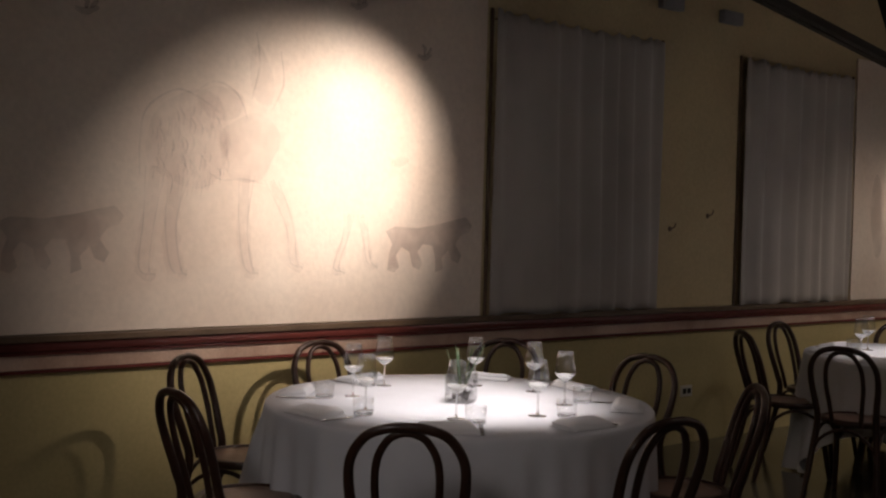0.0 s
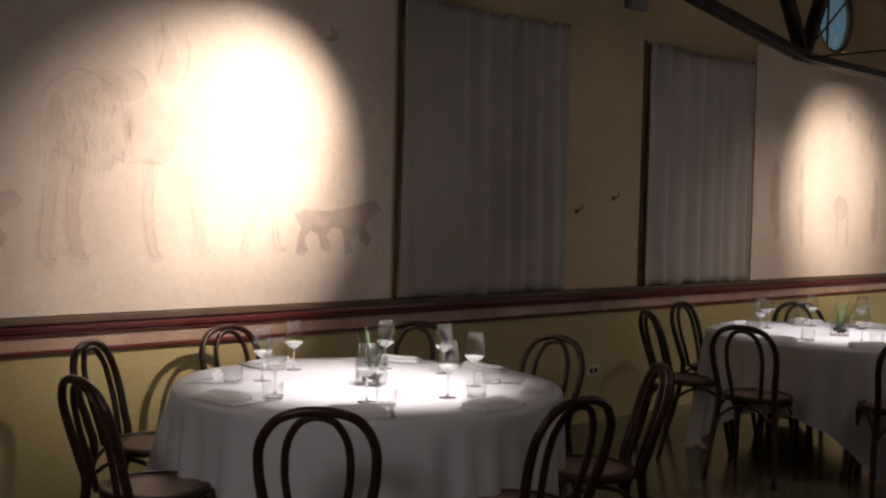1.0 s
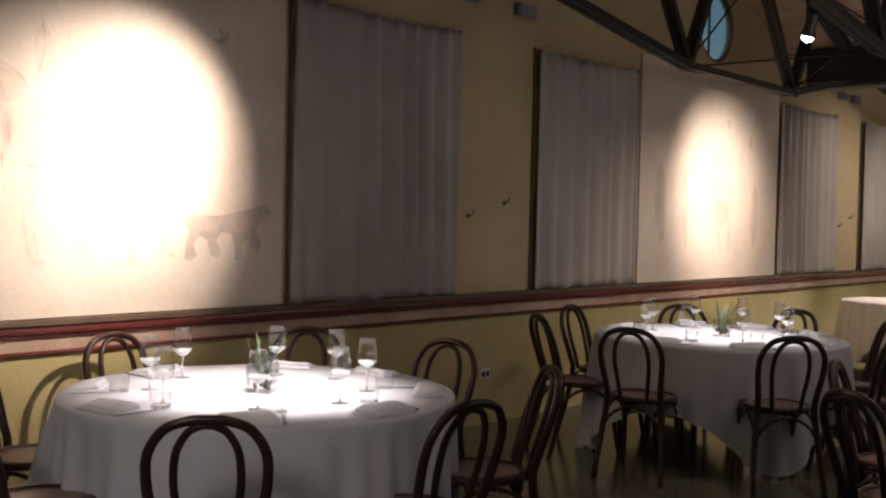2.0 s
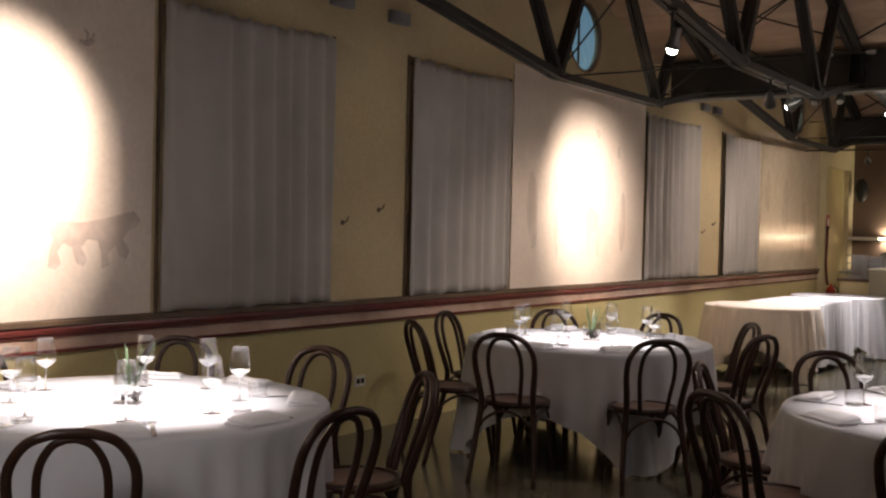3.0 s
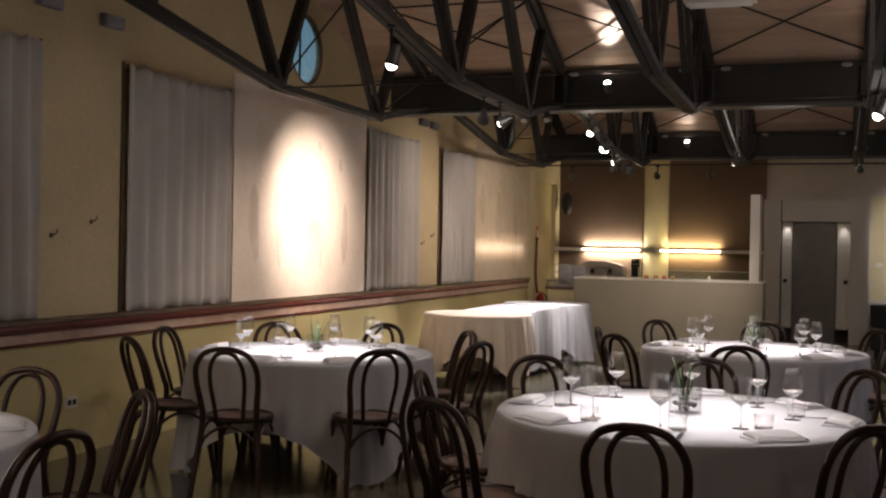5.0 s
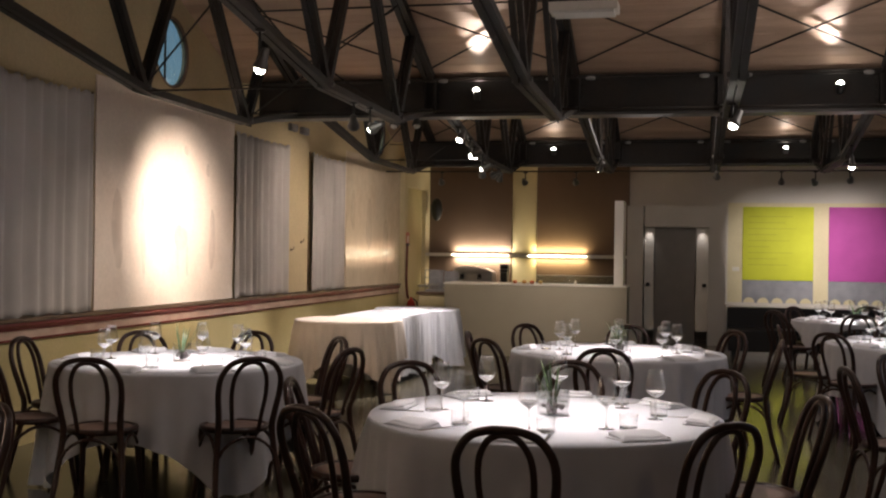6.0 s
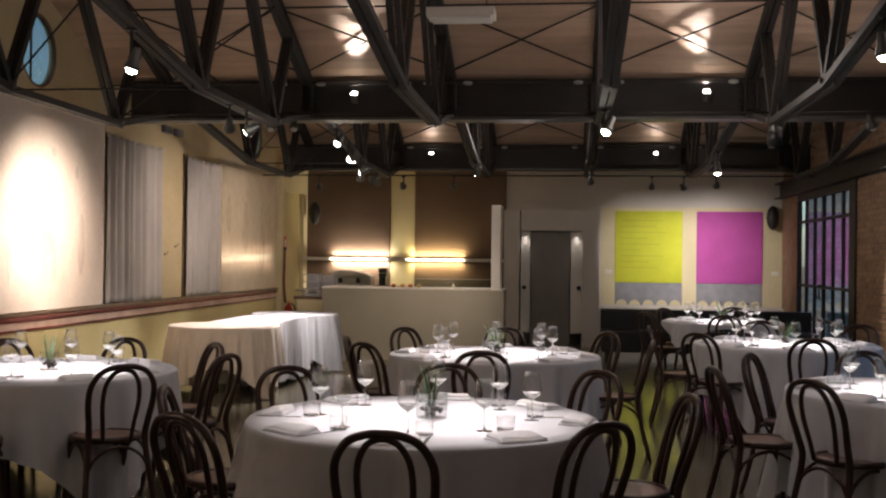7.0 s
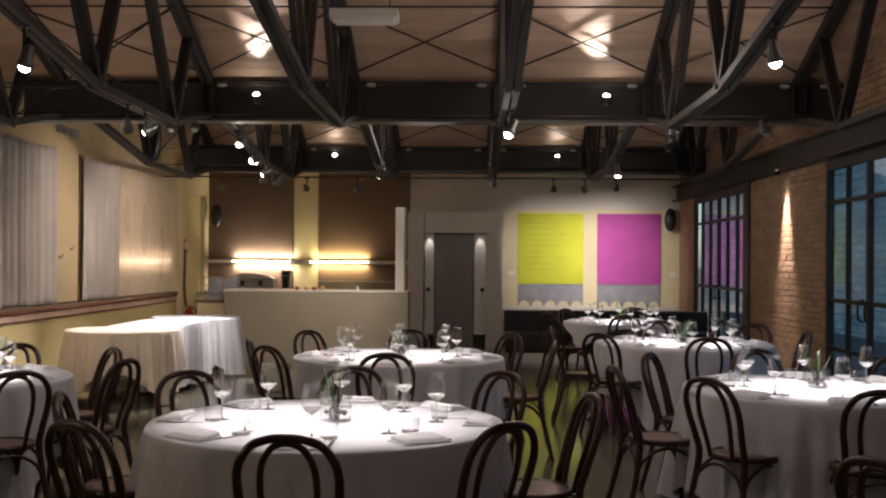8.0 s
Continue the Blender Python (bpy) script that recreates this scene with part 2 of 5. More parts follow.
BRICK = material("orange_brown_brick", (0.42, 0.28, 0.18), 0.85, vary=0.2, scale=9, fine=70, bump=0.6, tint=(0.32, 0.20, 0.125), per_object=0.18)
MORTAR = material("grey_mortar", (0.30, 0.25, 0.19), 0.95, vary=0.15, scale=5, fine=80, bump=0.4)
MURAL_GLOSS = material("varnished_mural_plaster", (0.76, 0.66, 0.50), 0.14, vary=0.10, scale=1.6, fine=8, bump=0.5, tint=(0.66, 0.55, 0.40))
YELLOW_DARK = material("darker_yellow_print", (0.40, 0.42, 0.02), 0.7, vary=0.06, scale=3, fine=130)
HOSE_RED = material("dull_red_hose_canvas", (0.17, 0.055, 0.035), 0.8, vary=0.2, scale=12, fine=120)
RED_PAINT = material("red_paint", (0.45, 0.03, 0.02), 0.35, vary=0.1)
CLAMP = material("grey_zinc_clamp", (0.34, 0.34, 0.33), 0.4, vary=0.1)
CHROME = material("dull_aluminium", (0.11, 0.11, 0.107), 0.35, metal=0.5, vary=0.05, bump=0.02)
BULB = glowing("lit_bulb", (1.0, 0.93, 0.82), 25)
DIFFUSER = material("unlit_white_diffuser", (0.75, 0.75, 0.72), 0.4, vary=0.04)
TUBE_GLOW = glowing("lit_tube", (1.0, 0.86, 0.58), 14)
PAVING = material("dark_paving", (0.06, 0.06, 0.06), 0.8, vary=0.2)

# ---------------------------------------------------------------- mesh helpers
def box(bm, x0, x1, y0, y1, z0, z1, bevel=0.0):
    b2 = bmesh.new() if bevel else bm
    r = bmesh.ops.create_cube(b2, size=1.0)
    bmesh.ops.transform(b2, matrix=Matrix.LocRotScale(((x0 + x1) / 2, (y0 + y1) / 2, (z0 + z1) / 2), None, (x1 - x0, y1 - y0, z1 - z0)), verts=r["verts"])
    if bevel:
        bmesh.ops.bevel(b2, geom=b2.edges[:], offset=bevel, segments=2, profile=0.7, affect="EDGES")
        merge(bm, b2)
    return bm


def merge(bm, other, m=None):
    """Adds the mesh other to bm, moved by m."""
    made = [bm.verts.new((m @ v.co) if m else v.co) for v in other.verts]
    other.verts.index_update()
    for f in other.faces:
        g = bm.faces.new([made[v.index] for v in f.verts])
        g.smooth = f.smooth
    other.free()


def tube(bm, points, radius, segs=8, closed=False, flat=1.0):
    """A round bar along points; radius is a number or one for each point."""
    pts = [Vector(p) for p in points]
    k = len(pts)
    radii = radius if isinstance(radius, (list, tuple)) else [radius] * k
    rings, side = [], None
    for i, p in enumerate(pts):
        a = pts[(i - 1) % k] if closed or i else pts[0]
        b = pts[(i + 1) % k] if closed or i < k - 1 else pts[-1]
        d = (b - a).normalized()
        if side is None:
            side = d.orthogonal().normalized() if abs(d.z) > 0.9 or abs(d.x) > 0.9 else d.cross(Vector((0, 0, 1))).normalized()
        side = (side - d * side.dot(d)).normalized()
        up = d.cross(side)
        rings.append([bm.verts.new(p + (side * cos(2 * pi * j / segs) + up * sin(2 * pi * j / segs) * flat) * radii[i]) for j in range(segs)])
    for i in range(k if closed else k - 1):
        r0, r1 = rings[i], rings[(i + 1) % k]
        for j in range(segs):
            bm.faces.new((r0[j], r0[(j + 1) % segs], r1[(j + 1) % segs], r1[j])).smooth = True
    if not closed:
        bm.faces.new(rings[0][::-1])
        bm.faces.new(rings[-1])
    return bm


def lathe(bm, profile, segs=20, m=None, cap=False):
    """A turned body from (radius, height) pairs."""
    rings = []
    for r, z in profile:
        rings.append([bm.verts.new(Vector((r * cos(2 * pi * j / segs), r * sin(2 * pi * j / segs), z))) for j in range(segs)])
    for r0, r1 in zip(rings, rings[1:]):
        for j in range(segs):
            bm.faces.new((r0[j], r0[(j + 1) % segs], r1[(j + 1) % segs], r1[j])).smooth = True
    if cap:
        bm.faces.new(rings[0][::-1])
        bm.faces.new(rings[-1])
    if m:
        bmesh.ops.transform(bm, matrix=m, verts=[v for r in rings for v in r])
    return bm


def mesh_of(name, bm, mat):
    bmesh.ops.recalc_face_normals(bm, faces=bm.faces[:])
    me = bpy.data.meshes.new(name)
    bm.to_mesh(me)
    bm.free()
    me.materials.append(mat)
    return me


def part(name, bm, mat, parent=None, label="", m=None):
    ob = new(name, mesh_of(name, bm, mat))
    if parent:
        ob.parent = parent
    if m:
        ob.matrix_basis = m
    if label:
        tagged(ob, label)
    return ob


def thing(name, m, label, category, group="", kind=""):
    ob = new(name)
    ob.empty_display_size = 0.1
    ob.matrix_basis = m
    return tagged(ob, label, category, group, kind)


def setting(name, bm, mat, label, category="wall"):
    return tagged(part(name, bm, mat), label, category, kind="structure")


def smooth_path(points, n=8):
    """A Catmull-Rom curve through points."""
    p = [Vector(q) for q in points]
    p = [2 * p[0] - p[1]] + p + [2 * p[-1] - p[-2]]
    out = []
    for i in range(1, len(p) - 2):
        a, b, c, d = p[i - 1:i + 3]
        for j in range(n):
            t = j / n
            out.append(0.5 * ((2 * b) + (c - a) * t + (2 * a - 5 * b + 4 * c - d) * t * t + (3 * b - a - 3 * c + d) * t ** 3))
    out.append(p[-2])
    return out


def profile_bar(bm, a, b, w, h):
    """A rolled angle-like bar of width w (across x) and height h from a to b in one upright plane."""
    a, b = Vector(a), Vector(b)
    d = (b - a).normalized()
    side = Vector((1, 0, 0))
    up = side.cross(d).normalized()
    for s in (-1, 1):
        vs = []
        for p in (a, b):
            for du in (-h / 2, h / 2):
                for ds in (0.006, w / 2):
                    vs.append(bm.verts.new(p + side * ds * s + up * du))
        for q in ((0, 1, 3, 2), (4, 6, 7, 5), (0, 4, 5, 1), (2, 3, 7, 6), (0, 2, 6, 4), (1, 5, 7, 3)):
            bm.faces.new([vs[i] for i in q])
    return bm

# ---------------------------------------------------------------- the large structure
setting("ground", box(bmesh.new(), -400, 400, -400, 400, -0.40, -0.30), PAVING, "dark paved ground outside the building", "ground")
setting("floor", box(bmesh.new(), XL - 0.3, XR + 0.3, YN - 0.3, YF + 0.3, -0.30, 0.0), FLOOR, "polished dull olive-brown dining room floor", "floor")

# left wall: solid below, with round openings above
ROUND = [(9.54, 3.38, 0.335), (16.56, 3.36, 0.345)]
bm = bmesh.new()
T = 0.07
edges = [YN - 0.3] + [y for c, _, _ in ROUND for y in (c - 0.5, c + 0.5)] + [YF + 0.3]
box(bm, XL - T, XL, edges[0], edges[-1], 0.96, 2.88)
for a, b in zip(edges[0::2], edges[1::2]):
    box(bm, XL - T, XL, a, b, 2.88, 5.0)
for cy, cz, r in ROUND:
    box(bm, XL - T, XL, cy - 0.5, cy + 0.5, 3.88, 5.0)
    n = 48
    for x in (XL, XL - T):
        inner, outer = [], []
        for j in range(n):
            a = 2 * pi * (j + 0.5) / n
            s = 0.5 / max(abs(cos(a)), abs(sin(a)))
            inner.append(bm.verts.new((x, cy + r * cos(a), cz + r * sin(a))))
            outer.append(bm.verts.new((x, cy + s * cos(a), max(2.88, min(3.88, 3.38 + s * sin(a))))))
        for j in range(n):
            bm.faces.new((inner[j], inner[(j + 1) % n], outer[(j + 1) % n], outer[j]))
        if x == XL:
            first = inner
    for j in range(n):
        bm.faces.new((first[j], inner[j], inner[(j + 1) % n], first[(j + 1) % n])).smooth = True
setting("wall_west", bm, OCHRE, "dull ochre plastered wall above the dado rail")
setting("wall_west_base", box(bmesh.new(), XL - T, XL + 0.004, YN - 0.3, YF + 0.3, 0, 0.79), LIME, "yellow-green painted lower wall under the dado rail")
for k, (cy, cz, r) in enumerate(ROUND):
    w = thing("window_%d" % (k + 1), pose(XL - 0.018, cy, cz), "round window with pale blue glass high in the wall", "window", kind="structure")
    b = bmesh.new()
    tube(b, [(0, r * cos(2 * pi * j / 40), r * sin(2 * pi * j / 40)) for j in range(40)], 0.022, 8, closed=True)
    tube(b, [(0, -r * 0.35, -r * 0.93), (0, -r * 0.35, r * 0.93)], 0.012, 6)
    part("window_frame", b, FRAME_WOOD, w)
    b = bmesh.new()
    lathe(b, [(0.001, 0), (r - 0.01, 0), (r - 0.01, 0.008), (0.001, 0.008)], 40, pose(0, 0, 0, 0, 90, 0))
    part("pane", b, ROUND_PANE, w).visible_shadow = False

# dado rail in three bands
def rail(name, z0, z1, proud, mat, label, bevel=0.008):
    return setting(name, box(bmesh.new(), XL - 0.30, XL + proud, YN, 17.80, z0, z1, bevel), mat, label, "dado rail")


rail("trim_lower", 0.790, 0.806, 0.030, RED_WOOD, "thin dark red moulding under the pale band", 0.004)
rail("trim_band", 0.806, 0.872, 0.018, PINK_BAND, "faded pinkish painted band of the dado rail", 0.004)
rail("trim_step", 0.872, 0.890, 0.034, RED_WOOD, "dark red stepped moulding", 0.005)
rail("trim_rail", 0.890, 0.932, 0.050, RED_WOOD, "dark red wooden dado rail", 0.016)
rail("trim_cap", 0.932, 0.962, 0.062, FRAME_WOOD, "narrow dark cap of the dado rail", 0.004)

# far wall, right part and left part with the bar
setting("wall_north", box(bmesh.new(), XL - T, XR + 0.3, YF, YF + 0.3, 0, 5.0), GREY_WALL, "warm light grey end wall")
setting("wall_bar_strip", box(bmesh.new(), -3.24, -2.80, YF - 0.05, YF - 0.002, 0, 3.4), CREAM, "pale yellow strip between two brown panels")
for x0, x1 in ((-4.88, -3.25), (-2.79, -1.13)):
    setting("trim_bar_panel", box(bmesh.new(), x0, x1, YF - 0.07, YF - 0.002, 0, 3.4, 0.01), BROWN_PANEL, "matt brown wall panel behind the bar", "wall panel")
setting("wall_south", box(bmesh.new(), XL - T, XR + 0.3, YN - 0.3, YN, 0, 5.0), OCHRE, "plain ochre wall")
# shallow corner piece beside the bar with a yellow recess
bm = bmesh.new()
box(bm, XL, XL + 0.10, 17.83, 18.02, 0, 3.1)
box(bm, XL, XL + 0.10, 19.30, 19.60, 0, 3.1)
box(bm, XL, XL + 0.10, 18.02, 19.30, 2.62, 3.1)
setting("door_1", bm, CREAM, "pale yellow surround of a doorway beside the bar", "door frame")
setting("door_2", box(bmesh.new(), XL, XL + 0.03, 18.03, 19.29, 0.0, 2.61), LIME, "dull yellow flush door in its surround", "door")

# vestibule with the grey door
bm = bmesh.new()
VY = 18.7
box(bm, -1.11, -0.84, VY, YF - 0.003, 0, 2.34)
box(bm, 0.24, 0.52, VY, YF - 0.003, 0, 2.34)
box(bm, -0.82, 0.24, VY, YF - 0.003, 1.98, 2.34)
setting("wall_vestibule", bm, GREY_WALL, "warm grey boxed-out door surround")
d = thing("door_3", pose(-0.29, VY + 0.16, 0), "closed grey door between two lit pale side strips", "door", kind="structure")
leaf = part("leaf", box(bmesh.new(), -0.36, 0.32, 0, 0.05, 0.0, 1.975, 0.006), material("grey_door_panel", (0.20, 0.18, 0.155), 0.45, vary=0.06, bump=0.04), d)
part("side_strip", box(bmesh.new(), -0.53, -0.37, -0.02, 0.04, 0.22, 1.975, 0.006), WHITE_PAINT, d)
part("side_strip", box(bmesh.new(), 0.33, 0.53, -0.02, 0.04, 0.22, 1.975, 0.006), WHITE_PAINT, d)
for x in (-0.47, 0.47):
    b = bmesh.new()
    lathe(b, [(0.001, 0), (0.035, 0), (0.035, 0.012), (0.012, 0.016), (0.012, 0.05), (0.03, 0.055), (0.03, 0.08), (0.001, 0.085)], 14, pose(x, -0.02, 1.0, 90, 0, 0))
    part("door_handle", b, BLACK, d, "round black door knob")

# right wall: brick piers, glazed steel doors, steel lintel
GLAZED = [(5.1, 11.56), (14.94, 18.42)]
PIERS = [(YN, 5.1), (11.56, 14.94), (18.42, YF)]
LINTEL0, LINTEL1 = 2.60, 2.86
wall = setting("wall_east", box(bmesh.new(), XR + 0.012, XR + T, PIERS[1][0], PIERS[1][1], 0, LINTEL0), MORTAR, "orange-brown brick pier between glazed doors")
setting("wall_east_near", box(bmesh.new(), XR, XR + T, YN, 5.1, 0, LINTEL0), BRICK, "brick wall beside the glazed doors")
setting("wall_east_far", box(bmesh.new(), XR, XR + T, 18.42, YF, 0, LINTEL0), BRICK, "brick corner pier at the end wall")
upper = setting("wall_east_upper", box(bmesh.new(), XR + 0.012, XR + T, YN, YF, LINTEL1, 5.0), MORTAR, "dark brick wall above the steel lintel")
bm = bmesh.new()
box(bm, XR - 0.05, XR + T, YN, YF, LINTEL0, LINTEL1, 0.01)
box(bm, XR - 0.14, XR + T - 0.01, YN, YF, LINTEL0 - 0.008, LINTEL0 + 0.016)
box(bm, XR - 0.14, XR + T - 0.01, YN, YF, LINTEL1 - 0.016, LINTEL1 + 0.008)
setting("trim_lintel", bm, STEEL, "dark painted steel lintel along the brick wall", "beam")
for k, (y0, y1) in enumerate(GLAZED):
    w = thing("window_%d" % (k + 3), pose(XR + 0.035, (y0 + y1) / 2, 0), "black steel glazed doors with many small panes, dusk behind", "glazed door", kind="structure")
    L = (y1 - y0) / 2
    step = 0.6
    cols = max(4, round(2 * L / step))
    step = 2 * L / cols
    b = bmesh.new()
    for z0, z1 in ((0, 0.10), (LINTEL0 - 0.12, LINTEL0 - 0.01)):
        box(b, -0.03, 0.03, -L, L, z0, z1, 0.004)
    for y in (-L, L):
        box(b, -0.035, 0.035, y - (0.06 if y > 0 else 0), y + (0 if y > 0 else 0.06), 0.1, LINTEL0 - 0.12, 0.004)
    part("window_frame", b, STEEL, w)
    for j in range(1, cols):
        y = -L + j * step
        wide = 0.035 if j % 3 == 0 else 0.018
        part("mullion", box(bmesh.new(), -0.025, 0.025, y - wide, y + wide, 0.1, LINTEL0 - 0.12), STEEL, w)
    for z in (0.62, 1.12, 2.14):
        part("glazing_bar", box(bmesh.new(), -0.022, 0.022, -L + 0.06, L - 0.06, z - 0.022, z + 0.022), STEEL, w)
    part("pane", box(bmesh.new(), -0.004, 0.004, -L + 0.05, L - 0.05, 0.09, LINTEL0 - 0.1), PANE if k else DIM_PANE, w).visible_shadow = False
    for j in range(3, cols, 3):
        for s in (-0.09, 0.09):
            y = -L + j * step + s
            b = bmesh.new()
            tube(b, [(-0.03, y, 0.94), (-0.08, y, 0.97), (-0.085, y, 1.05), (-0.08, y, 1.13), (-0.03, y, 1.16)], 0.012, 8)
            part("handle", b, BLACK, w)

setting("trim_post", box(bmesh.new(), XR - 0.035, XR + 0.006, 14.64, 14.96, 0, LINTEL0 - 0.009, 0.006), STEEL, "dark steel post at the edge of the brick pier", "post")

# board ceiling, valley to ridge and down again
bm = bmesh.new()
HALF = (GIRDERS[1] - GIRDERS[0]) / 2
rows = 26
for g in GIRDERS + [GIRDERS[0] - 2 * HALF]:
    for k in range(2 * rows):
        a, b2 = k / rows, (k + 0.95) / rows
        ya, yb = g + a * HALF, g + b2 * HALF
        if yb > YF + 0.2 or yb < YN:
            continue
        za, zb = (VALLEY + (RIDGE - VALLEY) * (1 - abs(1 - q)) for q in (a, b2))
        v = [bm.verts.new(p) for p in ((XL, ya, za), (XR, ya, za), (XR, yb, zb), (XL, yb, zb), (XL, ya, za + 0.02), (XR, ya, za + 0.02), (XR, yb, zb + 0.02), (XL, yb, zb + 0.02))]
        for q in ((0, 1, 2, 3), (7, 6, 5, 4), (0, 4, 5, 1), (2, 6, 7, 3)):
            bm.faces.new([v[i] for i in q])
setting("ceiling", bm, BOARDS, "pinkish wooden board ceiling sloping between dark girders", "ceiling")
bm = bmesh.new()
box(bm, XL - T, XR + T, YN - 0.3, YF + 0.3, 4.85, 5.0)
setting("roof", bm, FRAME_WOOD, "dark roof above the board ceiling", "roof")

# valley girders
for g in GIRDERS:
    t = thing("girder", pose(0, g, 0), "dark riveted steel girder spanning the room", "girder", "roof steel", kind="structure")
    part("web", box(bmesh.new(), XL + 0.25, XR - 0.02, -0.02, 0.02, 2.93, VALLEY - 0.03), STEEL, t)
    for z0, z1 in ((2.905, 2.932), (VALLEY - 0.032, VALLEY - 0.006)):
        part("flange", box(bmesh.new(), XL + 0.25, XR - 0.02, -0.13, 0.13, z0, z1, 0.004), STEEL_EDGE if z0 < 3 else STEEL, t)
    for x in TRUSS_X[1:] :
        b = bmesh.new()
        box(b, x - 0.07, x - 0.045, -0.12, -0.02, 2.932, VALLEY - 0.032)
        box(b, x + 0.045, x + 0.07, -0.12, -0.02, 2.932, VALLEY - 0.032)
        box(b, x - 0.045, x + 0.045, -0.034, -0.02, 2.932, VALLEY - 0.032)
        for z in (2.97, 3.04, 3.11, 3.18, 3.25):
            for s in (-0.09, 0.09):
                lathe(b, [(0.001, 0), (0.014, 0), (0.010, 0.010), (0.001, 0.012)], 6, pose(x + s, -0.02, z, 90, 0, 0))
        part("stiffener", b, STEEL, t)

# lattice trusses lengthwise between girders
def truss(x, g):
    t = thing("roof_truss", pose(x, g, 0), "black lattice roof truss of paired steel angles", "truss", "roof steel", kind="structure")
    chord = [(0, 0.13, 3.16), (0, 1.15, 3.01), (0, 2.92, 2.735), (0, 4.92, 2.72), (0, 6.18, 2.97)]
    for a, b2 in zip(chord, chord[1:]):
        part("bottom_chord", profile_bar(bmesh.new(), a, b2, 0.11, 0.055), STEEL, t)
    lift = (RIDGE - VALLEY) / HALF
    top = lambda y: VALLEY - 0.05 + lift * (HALF - abs(HALF - y))
    for a, b2 in ((0.1, HALF), (HALF, 2 * HALF - 0.1)):
        part("rafter", profile_bar(bmesh.new(), (0, a, top(a)), (0, b2, top(b2)), 0.12, 0.085), STEEL, t)
    webs = [((0, 1.15, 3.01), 0.75), ((0, 1.15, 3.01), 1.75), ((0, 2.92, 2.735), 2.0), ((0, 2.92, 2.735), 3.75), ((0, 4.92, 2.72), 3.75), ((0, 4.92, 2.72), 5.45)]
    for a, y in webs:
        part("web_bar", profile_bar(bmesh.new(), a, (0, y, top(y)), 0.10, 0.055), STEEL, t)
    for y, z in ((2.92, 2.75), (4.92, 2.74)):
        part("gusset", box(bmesh.new(), -0.006, 0.006, y - 0.14, y + 0.14, z - 0.05, z + 0.15), STEEL, t)
        b = bmesh.new()
        lathe(b, [(0.001, -0.075), (0.022, -0.075), (0.022, 0.075), (0.001, 0.075)], 8, pose(0, y, z, 0, 90, 0))
        part("bolt", b, STEEL_EDGE, t)
    return t


for g in GIRDERS[:3]:
    for x in TRUSS_X:
        truss(x, g)
# thin cross-bracing rods between trusses, under the boards
for g in GIRDERS[:3]:
    for x0, x1 in zip(TRUSS_X, TRUSS_X[1:]):
        t = thing("cross_brace", pose((x0 + x1) / 2, g, 0), "thin crossed steel bracing rods under the ceiling", "bracing rod", "roof steel", kind="structure")
        w = (x1 - x0) / 2
        za, zb = VALLEY + 0.06, VALLEY + 0.48
        for y0, y1 in ((6.1, 5.0), (0.2, 1.3)):
            for s in (-1, 1):
                part("rod", tube(bmesh.new(), [(-w * s, y0, za), (w * s, y1, zb)], 0.009, 6), STEEL, t)
        part("rod", tube(bmesh.new(), [(-w, 5.0, zb), (w, 5.0, zb)], 0.009, 6), STEEL, t)
        part("rod", tube(bmesh.new(), [(-w, 4.92, 2.80), (w, 4.92, 2.80)], 0.008, 6), STEEL, t)
        if x0 > TRUSS_X[0]:
            continue
        part("rod", tube(bmesh.new(), [(-w, 2.92, 2.725), (w, 2.92, 2.725)], 0.008, 6), STEEL, t)
        for y, z in ((2.92, 4.44), (4.92, 3.80)):
            for s in (-1, 1):
                part("rod", tube(bmesh.new(), [(-w * s, y, 2.74), (w * s, y + 0.02 * s, z)], 0.008, 6), STEEL, t)

